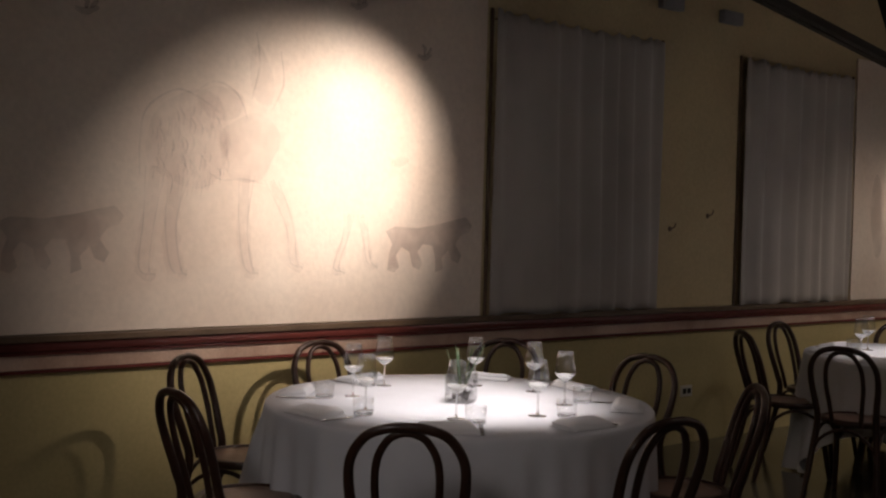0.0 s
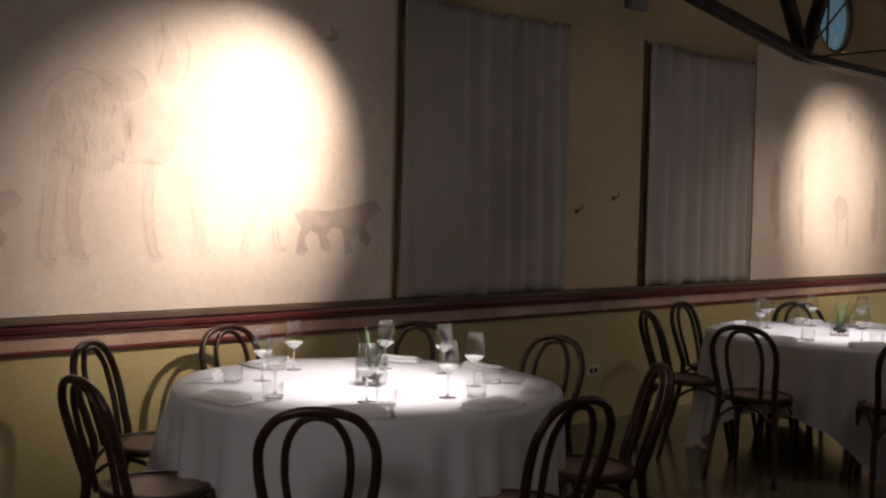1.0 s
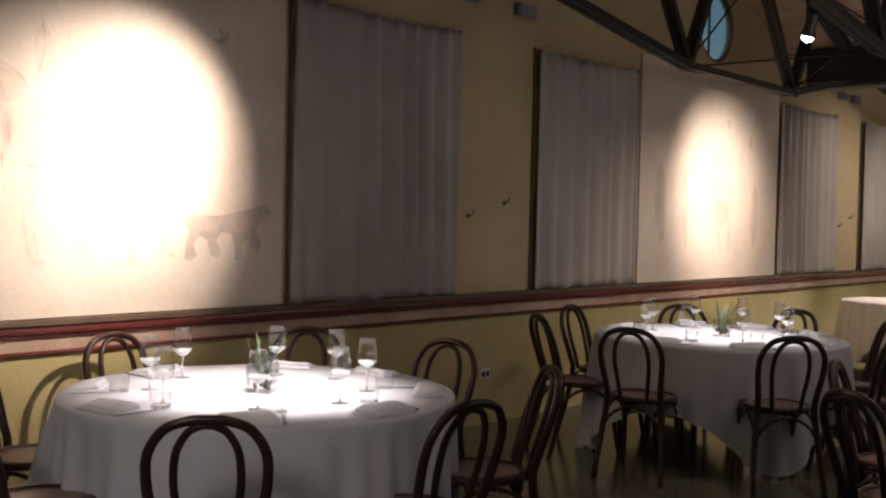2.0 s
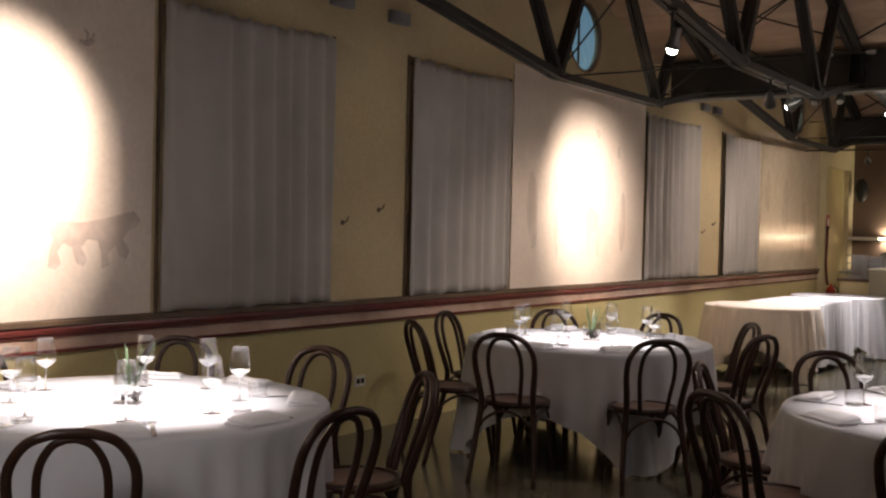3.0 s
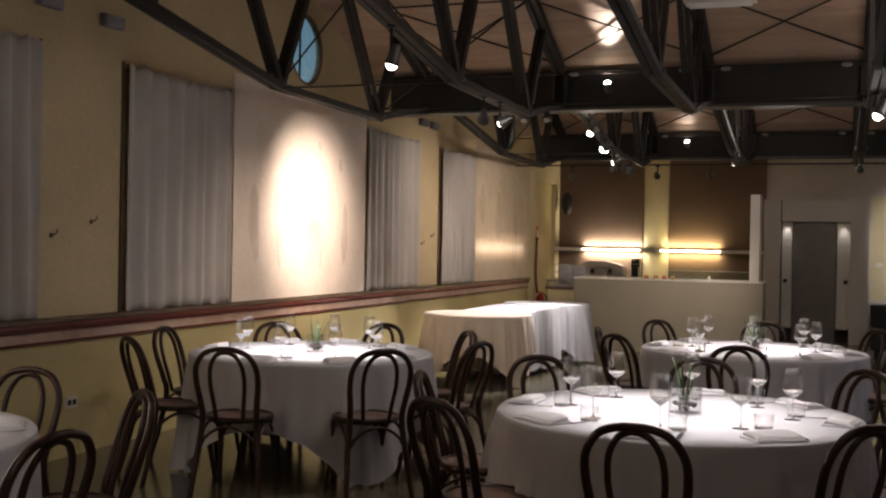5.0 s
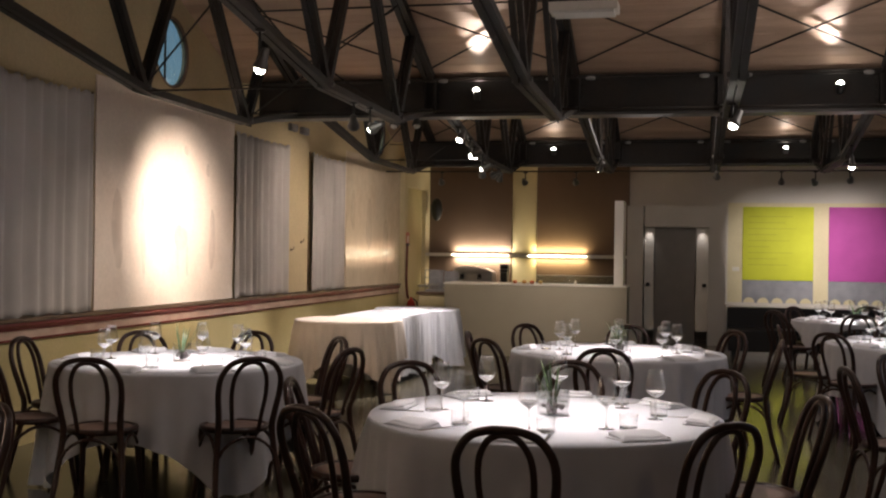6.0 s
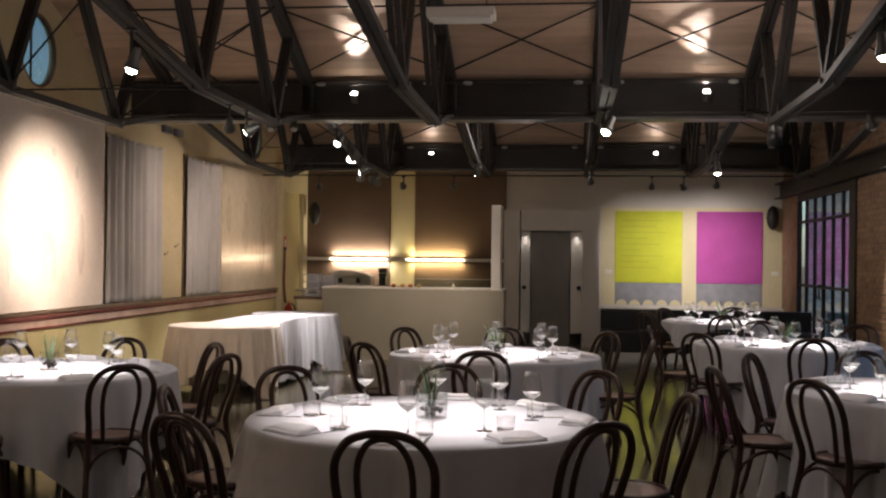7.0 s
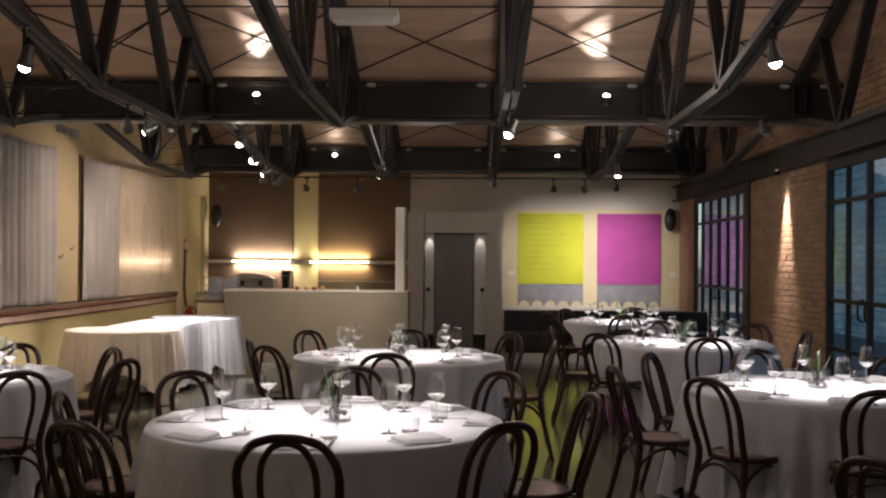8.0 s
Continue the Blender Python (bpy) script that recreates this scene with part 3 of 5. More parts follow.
# ---------------------------------------------------------------- curtains and murals on the left wall
def curtain(y0, y1, z0, z1, seed):
    w, h = y1 - y0, z1 - z0
    t = thing("curtain", pose(XL + 0.033, y0, z0), "grey gathered linen curtain drawn across a window", "curtain", "curtains on the wall")
    rnd = random.Random(seed)
    b = bmesh.new()
    nu, nv = 170, 30
    phase = [rnd.uniform(0, 6.28) for _ in range(6)]
    grid = []
    for j in range(nv + 1):
        v = j / nv
        row = []
        for i in range(nu + 1):
            u = i / nu
            s = u * w
            warp = s + 0.045 * sin(4.3 * s + phase[0]) + 0.012 * sin(11 * s + phase[5]) + 0.010 * sin(5 * v + phase[4])
            d = 0.022 * (2 * abs(sin(pi * warp / 0.19 + phase[1] + 0.25 * v)) ** 1.6 - 1) * (0.8 + 0.3 * sin(4.1 * s + phase[3]))
            d += 0.004 * sin(2 * pi * warp / 0.13 + phase[2] + 0.9 * v)
            d += 0.004 * sin(2 * pi * warp / 0.045 + phase[0]) * max(0.0, (v - 0.95) / 0.05)
            hem = 0.007 * sin(2 * pi * warp / 0.29 + phase[2]) + 0.004 * sin(7 * s + phase[5])
            z = h * v + hem * (1 - v) + (0.012 * sin(2 * pi * warp / 0.095 + phase[1]) if j == nv else 0) - 0.035 * sin(pi * u) * (v ** 6) * 0.6
            row.append(b.verts.new((d, s, z)))
        grid.append(row)
    for j in range(nv):
        for i in range(nu):
            b.faces.new((grid[j][i], grid[j][i + 1], grid[j + 1][i + 1], grid[j + 1][i])).smooth = True
    cl = part("cloth", b, CURTAIN, t)
    so = cl.modifiers.new("thick", "SOLIDIFY")
    so.thickness = 0.003
    part("rod", tube(bmesh.new(), [(-0.029, 0.01, h - 0.05), (-0.029, w - 0.01, h - 0.05)], 0.0035, 8), FRAME_WOOD, t)
    for s in (-0.022, w + 0.004) if seed != 5 else (w + 0.004,):
        part("frame_side", box(bmesh.new(), -0.031, -0.018, s - 0.002, s + 0.018, -0.01, h + 0.01, 0.003), FRAME_WOOD, t)
    return t


for k, (y0, y1, z0, z1) in enumerate([(4.23, 5.74, 0.968, 2.78), (6.64, 8.11, 0.968, 2.78), (10.985, 12.56, 0.968, 2.78), (13.37, 14.81, 0.968, 2.77)]):
    curtain(y0, y1, z0, z1, k + 3)

MURALS = [(-1.2, 4.17), (8.17, 10.96), (14.86, 17.80)]
for y0, y1 in MURALS:
    m = thing("mural", pose(XL + 0.006, (y0 + y1) / 2, 0.965), "pale cream mural panel with faded brown washed shapes", "mural", "murals on the wall")
    L = (y1 - y0) / 2
    part("panel", box(bmesh.new(), 0, 0.014, -L, L, 0, 1.98, 0.004), MURAL_GLOSS if y0 > 14 else CANVAS, m)


def wash_shape(m, outline, layer, mat):
    """A flat rounded shape, brushed on the panel."""
    b = bmesh.new()
    ring = [b.verts.new((0.0150 + 0.0004 * layer, y, z)) for y, z in outline]
    b.faces.new(ring)
    return part("painted_shape", b, mat, m)


def blob(cy, cz, ry, rz, tilt=0, n=28, wob=0.12, seed=0):
    rnd = random.Random(seed)
    ph = [rnd.uniform(0, 6.28) for _ in range(3)]
    out = []
    for j in range(n):
        a = 2 * pi * j / n
        k = 1 + wob * (sin(2 * a + ph[0]) + 0.6 * sin(3 * a + ph[1]) + 0.4 * sin(5 * a + ph[2]))
        y, z = ry * k * cos(a), rz * k * sin(a)
        c, s = cos(radians(tilt)), sin(radians(tilt))
        out.append((cy + y * c - z * s, cz + y * s + z * c))
    return out


def thin_wash(name, colour, most, scale):
    """Watery paint that lets the plaster through."""
    m = bpy.data.materials.new(name)
    m.use_nodes = True
    n, l = m.node_tree.nodes, m.node_tree.links
    p = n["Principled BSDF"]
    p.inputs["Base Color"].default_value, p.inputs["Roughness"].default_value = (*colour, 1), 0.8
    no, co, mr = n.new("ShaderNodeTexNoise"), n.new("ShaderNodeTexCoord"), n.new("ShaderNodeMapRange")
    no.inputs["Scale"].default_value, no.inputs["Detail"].default_value = scale, 8
    l.new(co.outputs["Object"], no.inputs["Vector"])
    mr.inputs["From Min"].default_value, mr.inputs["From Max"].default_value = 0.30, 0.62
    mr.inputs["To Min"].default_value, mr.inputs["To Max"].default_value = most * 0.25, most
    l.new(no.outputs["Fac"], mr.inputs["Value"])
    l.new(mr.outputs["Result"], p.inputs["Alpha"])
    return m


WASH_THIN = thin_wash("thin_brown_wash", (0.33, 0.20, 0.20), 0.28, 6)
WASH_FIGURE = thin_wash("faint_figure_wash", (0.36, 0.24, 0.20), 0.15, 5)
WASH_PALE = thin_wash("pale_mauve_wash", (0.42, 0.28, 0.28), 0.11, 9)
WASH_LINE = thin_wash("mauve_brush_line", (0.38, 0.24, 0.23), 0.16, 9)
# rounded masses: centre y, z, half width, half height, tilt, panel
BEAST_WASH = [(2.30, 1.88, 0.24, 0.22, 8, 0), (2.46, 2.07, 0.12, 0.09, -12, 0), (2.62, 1.86, 0.17, 0.17, 0, 0), (2.68, 2.22, 0.06, 0.17, 12, 0), (3.55, 1.84, 0.06, 0.03, 10, 0)]
FIGURES = [(8.53, 1.66, 0.10, 0.33, 2, 1), (8.98, 1.62, 0.05, 0.36, 3, 1), (9.72, 1.60, 0.13, 0.13, 0, 1), (9.66, 1.37, 0.03, 0.16, 4, 1), (9.86, 1.37, 0.03, 0.16, -4, 1), (10.42, 1.58, 0.08, 0.30, -3, 1), (9.81, 2.46, 0.05, 0.05, 0, 1), (10.30, 2.30, 0.04, 0.07, 0, 1),
           (15.18, 2.1, 0.10, 0.34, 0, 2), (15.99, 1.9, 0.16, 0.42, 5, 2), (16.9, 1.6, 0.16, 0.42, 0, 2)]
MURAL_SHAPES = BEAST_WASH + FIGURES
panels = [o for o in scene.objects if o.name.startswith("mural")]
panels.sort(key=lambda o: o.matrix_basis.translation.y)
for k, (cy, cz, ry, rz, tilt, which) in enumerate(MURAL_SHAPES):
    base = panels[which].matrix_basis.translation
    wash_shape(panels[which], blob(cy - base.y, cz - base.z, ry, rz, tilt, seed=k, wob=0.09), k, WASH_FIGURE if which else WASH_PALE)


def hound(y0, y1, z0, z1):
    """The flat shape of a striding four-legged animal."""
    shape = [(0.0, 0.72), (0.1, 0.8), (0.35, 0.78), (0.6, 0.86), (0.8, 0.95), (0.92, 1.0), (1.0, 0.85), (0.96, 0.72), (0.86, 0.66), (0.8, 0.5), (0.88, 0.3), (0.84, 0.16), (0.76, 0.22),
             (0.72, 0.4), (0.64, 0.25), (0.66, 0.06), (0.57, 0.0), (0.57, 0.25), (0.53, 0.48), (0.42, 0.5), (0.36, 0.36), (0.42, 0.16), (0.38, 0.05), (0.31, 0.1), (0.27, 0.36),
             (0.18, 0.45), (0.12, 0.3), (0.16, 0.1), (0.1, 0.0), (0.03, 0.05), (0.04, 0.3), (0.08, 0.5)]
    base = panels[0].matrix_basis.translation
    wash_shape(panels[0], [(y0 + u * (y1 - y0) - base.y, z0 + v * (z1 - z0) - base.z) for u, v in shape], 30, WASH_THIN)


hound(3.46, 4.08, 1.225, 1.545)
hound(1.40, 1.97, 1.235, 1.55)


def brush(b, base, points, width, depth, rnd):
    """Adds one faded brush line to the mesh b, in the plane of the panel."""
    pts = smooth_path([(0, y - base.y, z - base.z) for y, z in points], 6)
    prev = None
    for i, p in enumerate(pts):
        d = (pts[min(i + 1, len(pts) - 1)] - pts[max(i - 1, 0)]).normalized()
        n = Vector((0, -d.z, d.y)) * width * (0.4 + 0.6 * sin(pi * (i + 1) / (len(pts) + 1))) * rnd.uniform(0.7, 1.1)
        pair = (b.verts.new((depth, p.y - n.y, p.z - n.z)), b.verts.new((depth, p.y + n.y, p.z + n.z)))
        if prev:
            b.faces.new((prev[0], prev[1], pair[1], pair[0]))
        prev = pair


def draw_beast(m):
    """A pale humped animal in watery lines: outline, four limbs and a hatched flank."""
    base, rnd, depth = m.matrix_basis.translation, random.Random(71), 0.0280
    outline = bmesh.new()
    for line in ([(2.04, 1.70), (2.04, 1.86), (2.07, 2.01), (2.21, 2.11), (2.32, 2.09), (2.45, 2.02)], [(2.30, 2.10), (2.42, 2.17), (2.54, 2.12), (2.60, 2.00)],
                 [(2.40, 1.72), (2.47, 1.69), (2.58, 1.70), (2.70, 1.68)], [(2.62, 2.10), (2.66, 2.28), (2.64, 2.44)], [(2.74, 2.06), (2.80, 2.20), (2.78, 2.36)]):
        brush(outline, base, line, 0.006, depth, rnd)
        depth += 0.0002
    part("painted_outline", outline, WASH_LINE, m)
    # limbs: hip, knee, foot and the width at the hip
    for hip, knee, foot, w in (((2.12, 1.74), (2.09, 1.48), (2.07, 1.25), 0.050), ((2.24, 1.70), (2.20, 1.48), (2.23, 1.25), 0.050),
                               ((2.60, 1.72), (2.585, 1.47), (2.62, 1.25), 0.042), ((2.74, 1.70), (2.85, 1.48), (2.88, 1.28), 0.040),
                               ((3.22, 1.54), (3.19, 1.40), (3.14, 1.25), 0.030), ((3.30, 1.54), (3.33, 1.40), (3.35, 1.28), 0.030)):
        fill, edge = bmesh.new(), bmesh.new()
        toe = (foot[0] + 0.06, foot[1] - 0.02)
        brush(fill, base, [hip, knee, foot, toe], w, depth, rnd)
        for s in (-1, 1):
            brush(edge, base, [(hip[0] + s * w, hip[1]), (knee[0] + s * w * 0.55, knee[1]), (foot[0] + s * w * 0.5, foot[1] + 0.01), (toe[0], toe[1] - 0.006)], 0.0045, depth + 0.0002, rnd)
        depth += 0.0005
        part("painted_limb", fill, WASH_PALE, m)
        part("painted_outline", edge, WASH_LINE, m)
    hatch = bmesh.new()
    for k in range(85):
        r, a = sqrt(rnd.random()), rnd.uniform(0, 2 * pi)
        y, z = 2.28 + 0.21 * r * cos(a), 1.86 + 0.20 * r * sin(a)
        lean, size = rnd.uniform(-0.3, 0.5), rnd.uniform(0.02, 0.05)
        brush(hatch, base, [(y, z), (y + size * lean + 0.008, z - size), (y + size * lean, z - 2 * size)], rnd.uniform(0.002, 0.0045), depth + 0.00004 * k, rnd)
    tagged(part("painted_hatching", hatch, WASH_LINE, m), kind="stuff")
    depth += 0.0040
    # birds: a body and two raised wings
    for y, z, s in ((1.77, 2.44, 1.0), (3.24, 2.67, 1.0), (3.69, 2.45, 0.9)):
        bird = bmesh.new()
        brush(bird, base, [(y - 0.05 * s, z - 0.01), (y, z - 0.02), (y + 0.06 * s, z + 0.005)], 0.018 * s, depth, rnd)
        brush(bird, base, [(y, z - 0.01), (y + 0.005, z + 0.03), (y - 0.015, z + 0.06 * s)], 0.014 * s, depth + 0.0002, rnd)
        brush(bird, base, [(y + 0.02 * s, z), (y + 0.045 * s, z + 0.025), (y + 0.05 * s, z + 0.05 * s)], 0.012 * s, depth + 0.0004, rnd)
        part("painted_bird", bird, WASH_THIN, m)


draw_beast(panels[0])

# ---------------------------------------------------------------- chairs
def build_chair():
    t = thing("chair", pose(0, 0, 0), "dark bentwood cafe chair with a looped back", "chair", "bentwood chairs round the tables")
    # outer loop, running down into the back legs
    half = [(0.200, -0.285, 0.0), (0.183, -0.228, 0.22), (0.160, -0.190, 0.45), (0.166, -0.213, 0.56), (0.181, -0.248, 0.68), (0.175, -0.277, 0.775), (0.128, -0.297, 0.848), (0.058, -0.305, 0.876)]
    line = half + [(0, -0.306, 0.880)] + [(-x, y, z) for x, y, z in half[::-1]]
    pts = smooth_path(line, 5)
    part("back_frame", tube(bmesh.new(), pts, [0.0150 + 0.004 * min(1, max(0, 1 - abs(p.z - 0.45) / 0.5)) for p in pts], 10), BENTWOOD, t)
    half = [(0.078, -0.188, 0.455), (0.089, -0.212, 0.56), (0.101, -0.243, 0.67), (0.094, -0.270, 0.770), (0.062, -0.289, 0.834), (0.028, -0.295, 0.856)]
    line = half + [(0, -0.296, 0.861)] + [(-x, y, z) for x, y, z in half[::-1]]
    part("inner_loop", tube(bmesh.new(), smooth_path(line, 5), 0.0130, 8), BENTWOOD, t)
    # round seat: bent ring and pressed panel
    b = bmesh.new()
    lathe(b, [(0.165, 0.438), (0.196, 0.440), (0.204, 0.455), (0.200, 0.470), (0.182, 0.474), (0.170, 0.468), (0.165, 0.438)], 32)
    ring = part("seat_frame", b, BENTWOOD, t)
    b = bmesh.new()
    lathe(b, [(0.001, 0.454), (0.172, 0.454), (0.172, 0.466), (0.12, 0.462), (0.05, 0.459), (0.001, 0.4585)], 32)
    part("seat", b, SEAT_PLY, ring, "brown pressed wooden seat panel")
    for s in (-1, 1):
        pts = smooth_path([(0.150 * s, 0.130, 0.455), (0.160 * s, 0.150, 0.36), (0.168 * s, 0.170, 0.2), (0.182 * s, 0.200, 0.0)], 4)
        part("leg", tube(bmesh.new(), pts, [0.022 - 0.008 * i / (len(pts) - 1) for i in range(len(pts))], 10), BENTWOOD, t)
    # arched braces between the legs, under the seat
    def brace(a, b2):
        a, b2 = Vector(a), Vector(b2)
        pts = []
        for i in range(11):
            u = i / 10
            p = a.lerp(b2, u)
            p.z += 0.135 * (sin(pi * u) ** 0.6)
            pts.append(p)
        part("brace", tube(bmesh.new(), pts, 0.0100, 6), BENTWOOD, t)
    fl, fr, bl, br = (-0.166, 0.162, 0.29), (0.166, 0.162, 0.29), (-0.176, -0.214, 0.29), (0.176, -0.214, 0.29)
    for a, b2 in ((fl, fr), (bl, br), (fl, bl), (fr, br)):
        brace(a, b2)
    return t


CHAIRS = {
    "a": [(-4.48, 2.11), (-3.58, 1.65), (-4.71, 2.95), (-4.35, 3.91), (-3.50, 4.08), (-2.63, 1.97), (-2.27, 2.78), (-2.59, 3.68)],
    "b": [(-4.07, 5.62), (-4.38, 6.44), (-3.24, 5.36), (-2.42, 5.73), (-3.94, 7.25), (-3.18, 7.56), (-2.43, 7.31), (-2.08, 6.48)],
    "c": [(-1.54, 5.84), (-1.86, 4.86), (-1.48, 4.02), (-0.64, 3.75), (-0.68, 6.20), (0.18, 6.00), (0.14, 4.10), (0.56, 5.03)],
    "d": [(-1.69, 8.20), (-1.44, 7.59), (-1.41, 9.30), (-0.55, 9.58), (-0.56, 7.09), (0.34, 9.20), (0.64, 8.35)],
    "e": [(1.94, 8.89), (1.09, 9.31), (3.04, 9.90), (0.75, 10.15), (2.85, 11.0), (1.95, 11.40)],
    "f": [(1.20, 7.36), (0.84, 6.42), (1.25, 5.79), (2.00, 5.30), (2.01, 7.75), (2.9, 7.4)],
    "g": [(1.21, 14.07), (0.91, 12.96), (2.17, 14.60), (1.75, 12.4)],
}
SWING = {("f", 2): -8, ("f", 0): 14, ("a", 1): 2, ("a", 0): -4, ("a", 5): 6, ("b", 0): 3, ("a", 7): 12, ("c", 7): 12, ("b", 1): -4}
first = build_chair()
used = False
for key, places in CHAIRS.items():
    cx, cy = TABLES[key]
    for i, (x, y) in enumerate(places):
        a = atan2(cy - y, cx - x) + radians(SWING.get((key, i), (-7, 4, 9, -3, 6, -5, 3, -8)[i % 8]))
        # the given place is that of the loop's top, 0.3 behind the seat
        m = pose(x + 0.30 * cos(a), y + 0.30 * sin(a), 0, 0, 0, math.degrees(a) - 90)
        if not used:
            first.matrix_basis, used = m, True
        else:
            copy_thing(first, m)
copy_thing(first, pose(1.54, 3.58, 0, 0, 0, -62))

# ---------------------------------------------------------------- tables, cloths and settings
def round_table(x, y, r):
    t = thing("round_table", pose(x, y, 0), "round banquet table hidden under a white cloth", "table", "dining tables")
    b = bmesh.new()
    lathe(b, [(0.001, 0.715), (r - 0.02, 0.715), (r - 0.01, 0.73), (r - 0.02, 0.742), (0.001, 0.742)], 40)
    part("tabletop", b, FRAME_WOOD, t)
    for k in range(4):
        a = pi / 4 + k * pi / 2
        part("leg", tube(bmesh.new(), [(0.5 * r * cos(a), 0.5 * r * sin(a), 0.715), (0.6 * r * cos(a), 0.6 * r * sin(a), 0)], 0.025, 8), FRAME_WOOD, t)


def cloth(x, y, r, seed, folds=17, z1=0.75, side=2.5, corner=20, label="white square tablecloth hanging in folds from a round table"):
    """A square cloth of that side on a round table: short drop at mid-side, long drop at the corners."""
    rnd = random.Random(seed)
    b = bmesh.new()
    n, ph = 224, [rnd.uniform(0, 6.28) for _ in range(6)]
    rings = []
    for k in range(1, 9):
        rings.append([(r * k / 8 * cos(2 * pi * j / n), r * k / 8 * sin(2 * pi * j / n), z1 + 0.0012 * sin(9 * j * 2 * pi / n + ph[0]) * k / 8) for j in range(n)])
    turn = radians(corner - 45)
    drops = []
    for j in range(n):
        a = 2 * pi * j / n - turn
        raw = side / 2 / max(abs(cos(a)), abs(sin(a))) - r
        drops.append(min(raw, z1 - 0.012 - 0.012 * (1 + sin(3 * a + ph[4]))))
    for q in (0.012, 0.04, 0.10, 0.18, 0.28, 0.40, 0.52, 0.64, 0.76, 0.88, 1.0):
        ring = []
        for j in range(n):
            a = 2 * pi * j / n
            d = drops[j] * q
            h = d / 0.75
            wave = 0.55 * sin(folds * a + ph[1] + 0.9 * sin(2 * a + ph[5])) + 0.5 * sin((folds // 2) * a + ph[2] + 0.6 * h) + 0.42 * sin((2 * folds + 3) * a + ph[3] + 1.3 * sin(3 * a))
            corner_fold = max(0.0, cos(4 * (a - radians(corner)))) ** 3
            rad = r + 0.008 + 0.05 * h + (0.004 + 0.042 * h ** 0.8 * (1 + 0.8 * corner_fold)) * wave * min(1, h * 7) + 0.05 * corner_fold * h
            if q < 0.02:
                rad = r + 0.006
            ring.append((rad * cos(a), rad * sin(a), z1 - d))
        rings.append(ring)
    vs = [[b.verts.new(p) for p in ring] for ring in rings]
    c = b.verts.new((0, 0, z1))
    for j in range(n):
        b.faces.new((c, vs[0][j], vs[0][(j + 1) % n])).smooth = True
    for r0, r1 in zip(vs, vs[1:]):
        for j in range(n):
            b.faces.new((r0[j], r1[j], r1[(j + 1) % n], r0[(j + 1) % n])).smooth = True
    ob = part("tablecloth", b, CREAM_LINEN if label.startswith("cream") else LINEN, None, m=pose(x, y, 0))
    return tagged(ob, label, "tablecloth", "tablecloths")


def build_wine():
    t = thing("wine_glass", pose(0, 0, 0), "clear stemmed wine glass standing on the cloth", "wine glass", "wine glasses")
    b = bmesh.new()
    lathe(b, [(0.001, 0.094), (0.006, 0.096), (0.022, 0.106), (0.036, 0.119), (0.0445, 0.132), (0.0455, 0.140), (0.042, 0.165), (0.036, 0.200), (0.0325, 0.226), (0.0312, 0.226), (0.0347, 0.200)], 24)
    part("bowl", b, GLASS, t)
    b = bmesh.new()
    lathe(b, [(0.001, 0.0975), (0.006, 0.0995), (0.020, 0.1075), (0.033, 0.1190), (0.0405, 0.1290), (0.037, 0.1292), (0.022, 0.1265), (0.001, 0.1250)], 24)
    part("bowl_base", b, BOWL_BASE, t, "thick crystal base of the bowl, whitened for refracted light").visible_shadow = False
    b = bmesh.new()
    lathe(b, [(0.009, 0.004), (0.005, 0.012), (0.0038, 0.03), (0.0038, 0.085), (0.006, 0.098)], 10)
    part("stem", b, CRYSTAL, t).visible_shadow = False
    b = bmesh.new()
    lathe(b, [(0.001, 0.0), (0.036, 0.0), (0.036, 0.002), (0.012, 0.005), (0.001, 0.006)], 20)
    part("foot", b, CRYSTAL, t).visible_shadow = False
    return t


def build_tumbler():
    t = thing("tumbler", pose(0, 0, 0), "low clear water tumbler on the cloth", "tumbler", "water tumblers")
    b = bmesh.new()
    lathe(b, [(0.001, 0.002), (0.036, 0.002), (0.039, 0.005), (0.041, 0.070), (0.0395, 0.070)], 20)
    part("body", b, GLASS, t)
    b = bmesh.new()
    lathe(b, [(0.001, 0.003), (0.037, 0.003), (0.038, 0.010), (0.034, 0.014), (0.001, 0.012)], 20)
    part("base", b, CRYSTAL, t, "thick clear base").visible_shadow = False
    return t


def build_napkin():
    """A cloth pocket folded in three, with a soft bulge and a lifted inner edge."""
    b = bmesh.new()
    nx, ny = 14, 9
    for layer in range(2):
        w, d = 0.112 - 0.006 * layer, 0.068 - 0.012 * layer
        top, low = [], []
        for j in range(ny + 1):
            v = j / ny
            rt, rl = [], []
            for i in range(nx + 1):
                u = i / nx
                edge = min(1.0, 9 * min(u, 1 - u, v, 1 - v) + 0.25)
                h = (0.011 + 0.008 * v + 0.002 * sin(7 * u + 3 * v)) * edge + 0.012 * layer * (0.4 + v)
                x, y = -w + 2 * w * u + 0.004 * sin(5 * v), -d + 2 * d * v + 0.003 * sin(6 * u)
                rt.append(b.verts.new((x, y, h)))
                rl.append(b.verts.new((x, y, 0.0005 + 0.010 * layer * (0.4 + v))))
            top.append(rt)
            low.append(rl)
        for j in range(ny):
            for i in range(nx):
                b.faces.new((top[j][i], top[j][i + 1], top[j + 1][i + 1], top[j + 1][i])).smooth = True
                b.faces.new((low[j][i], low[j + 1][i], low[j + 1][i + 1], low[j][i + 1]))
        rim = [(0, i) for i in range(nx)] + [(j, nx) for j in range(ny)] + [(ny, i) for i in range(nx, 0, -1)] + [(j, 0) for j in range(ny, 0, -1)]
        for (j0, i0), (j1, i1) in zip(rim, rim[1:] + rim[:1]):
            b.faces.new((low[j0][i0], low[j1][i1], top[j1][i1], top[j0][i0])).smooth = True
    ob = part("napkin", b, NAPKIN)
    return tagged(ob, "white napkin folded into a soft flat pocket", "napkin", "napkins")


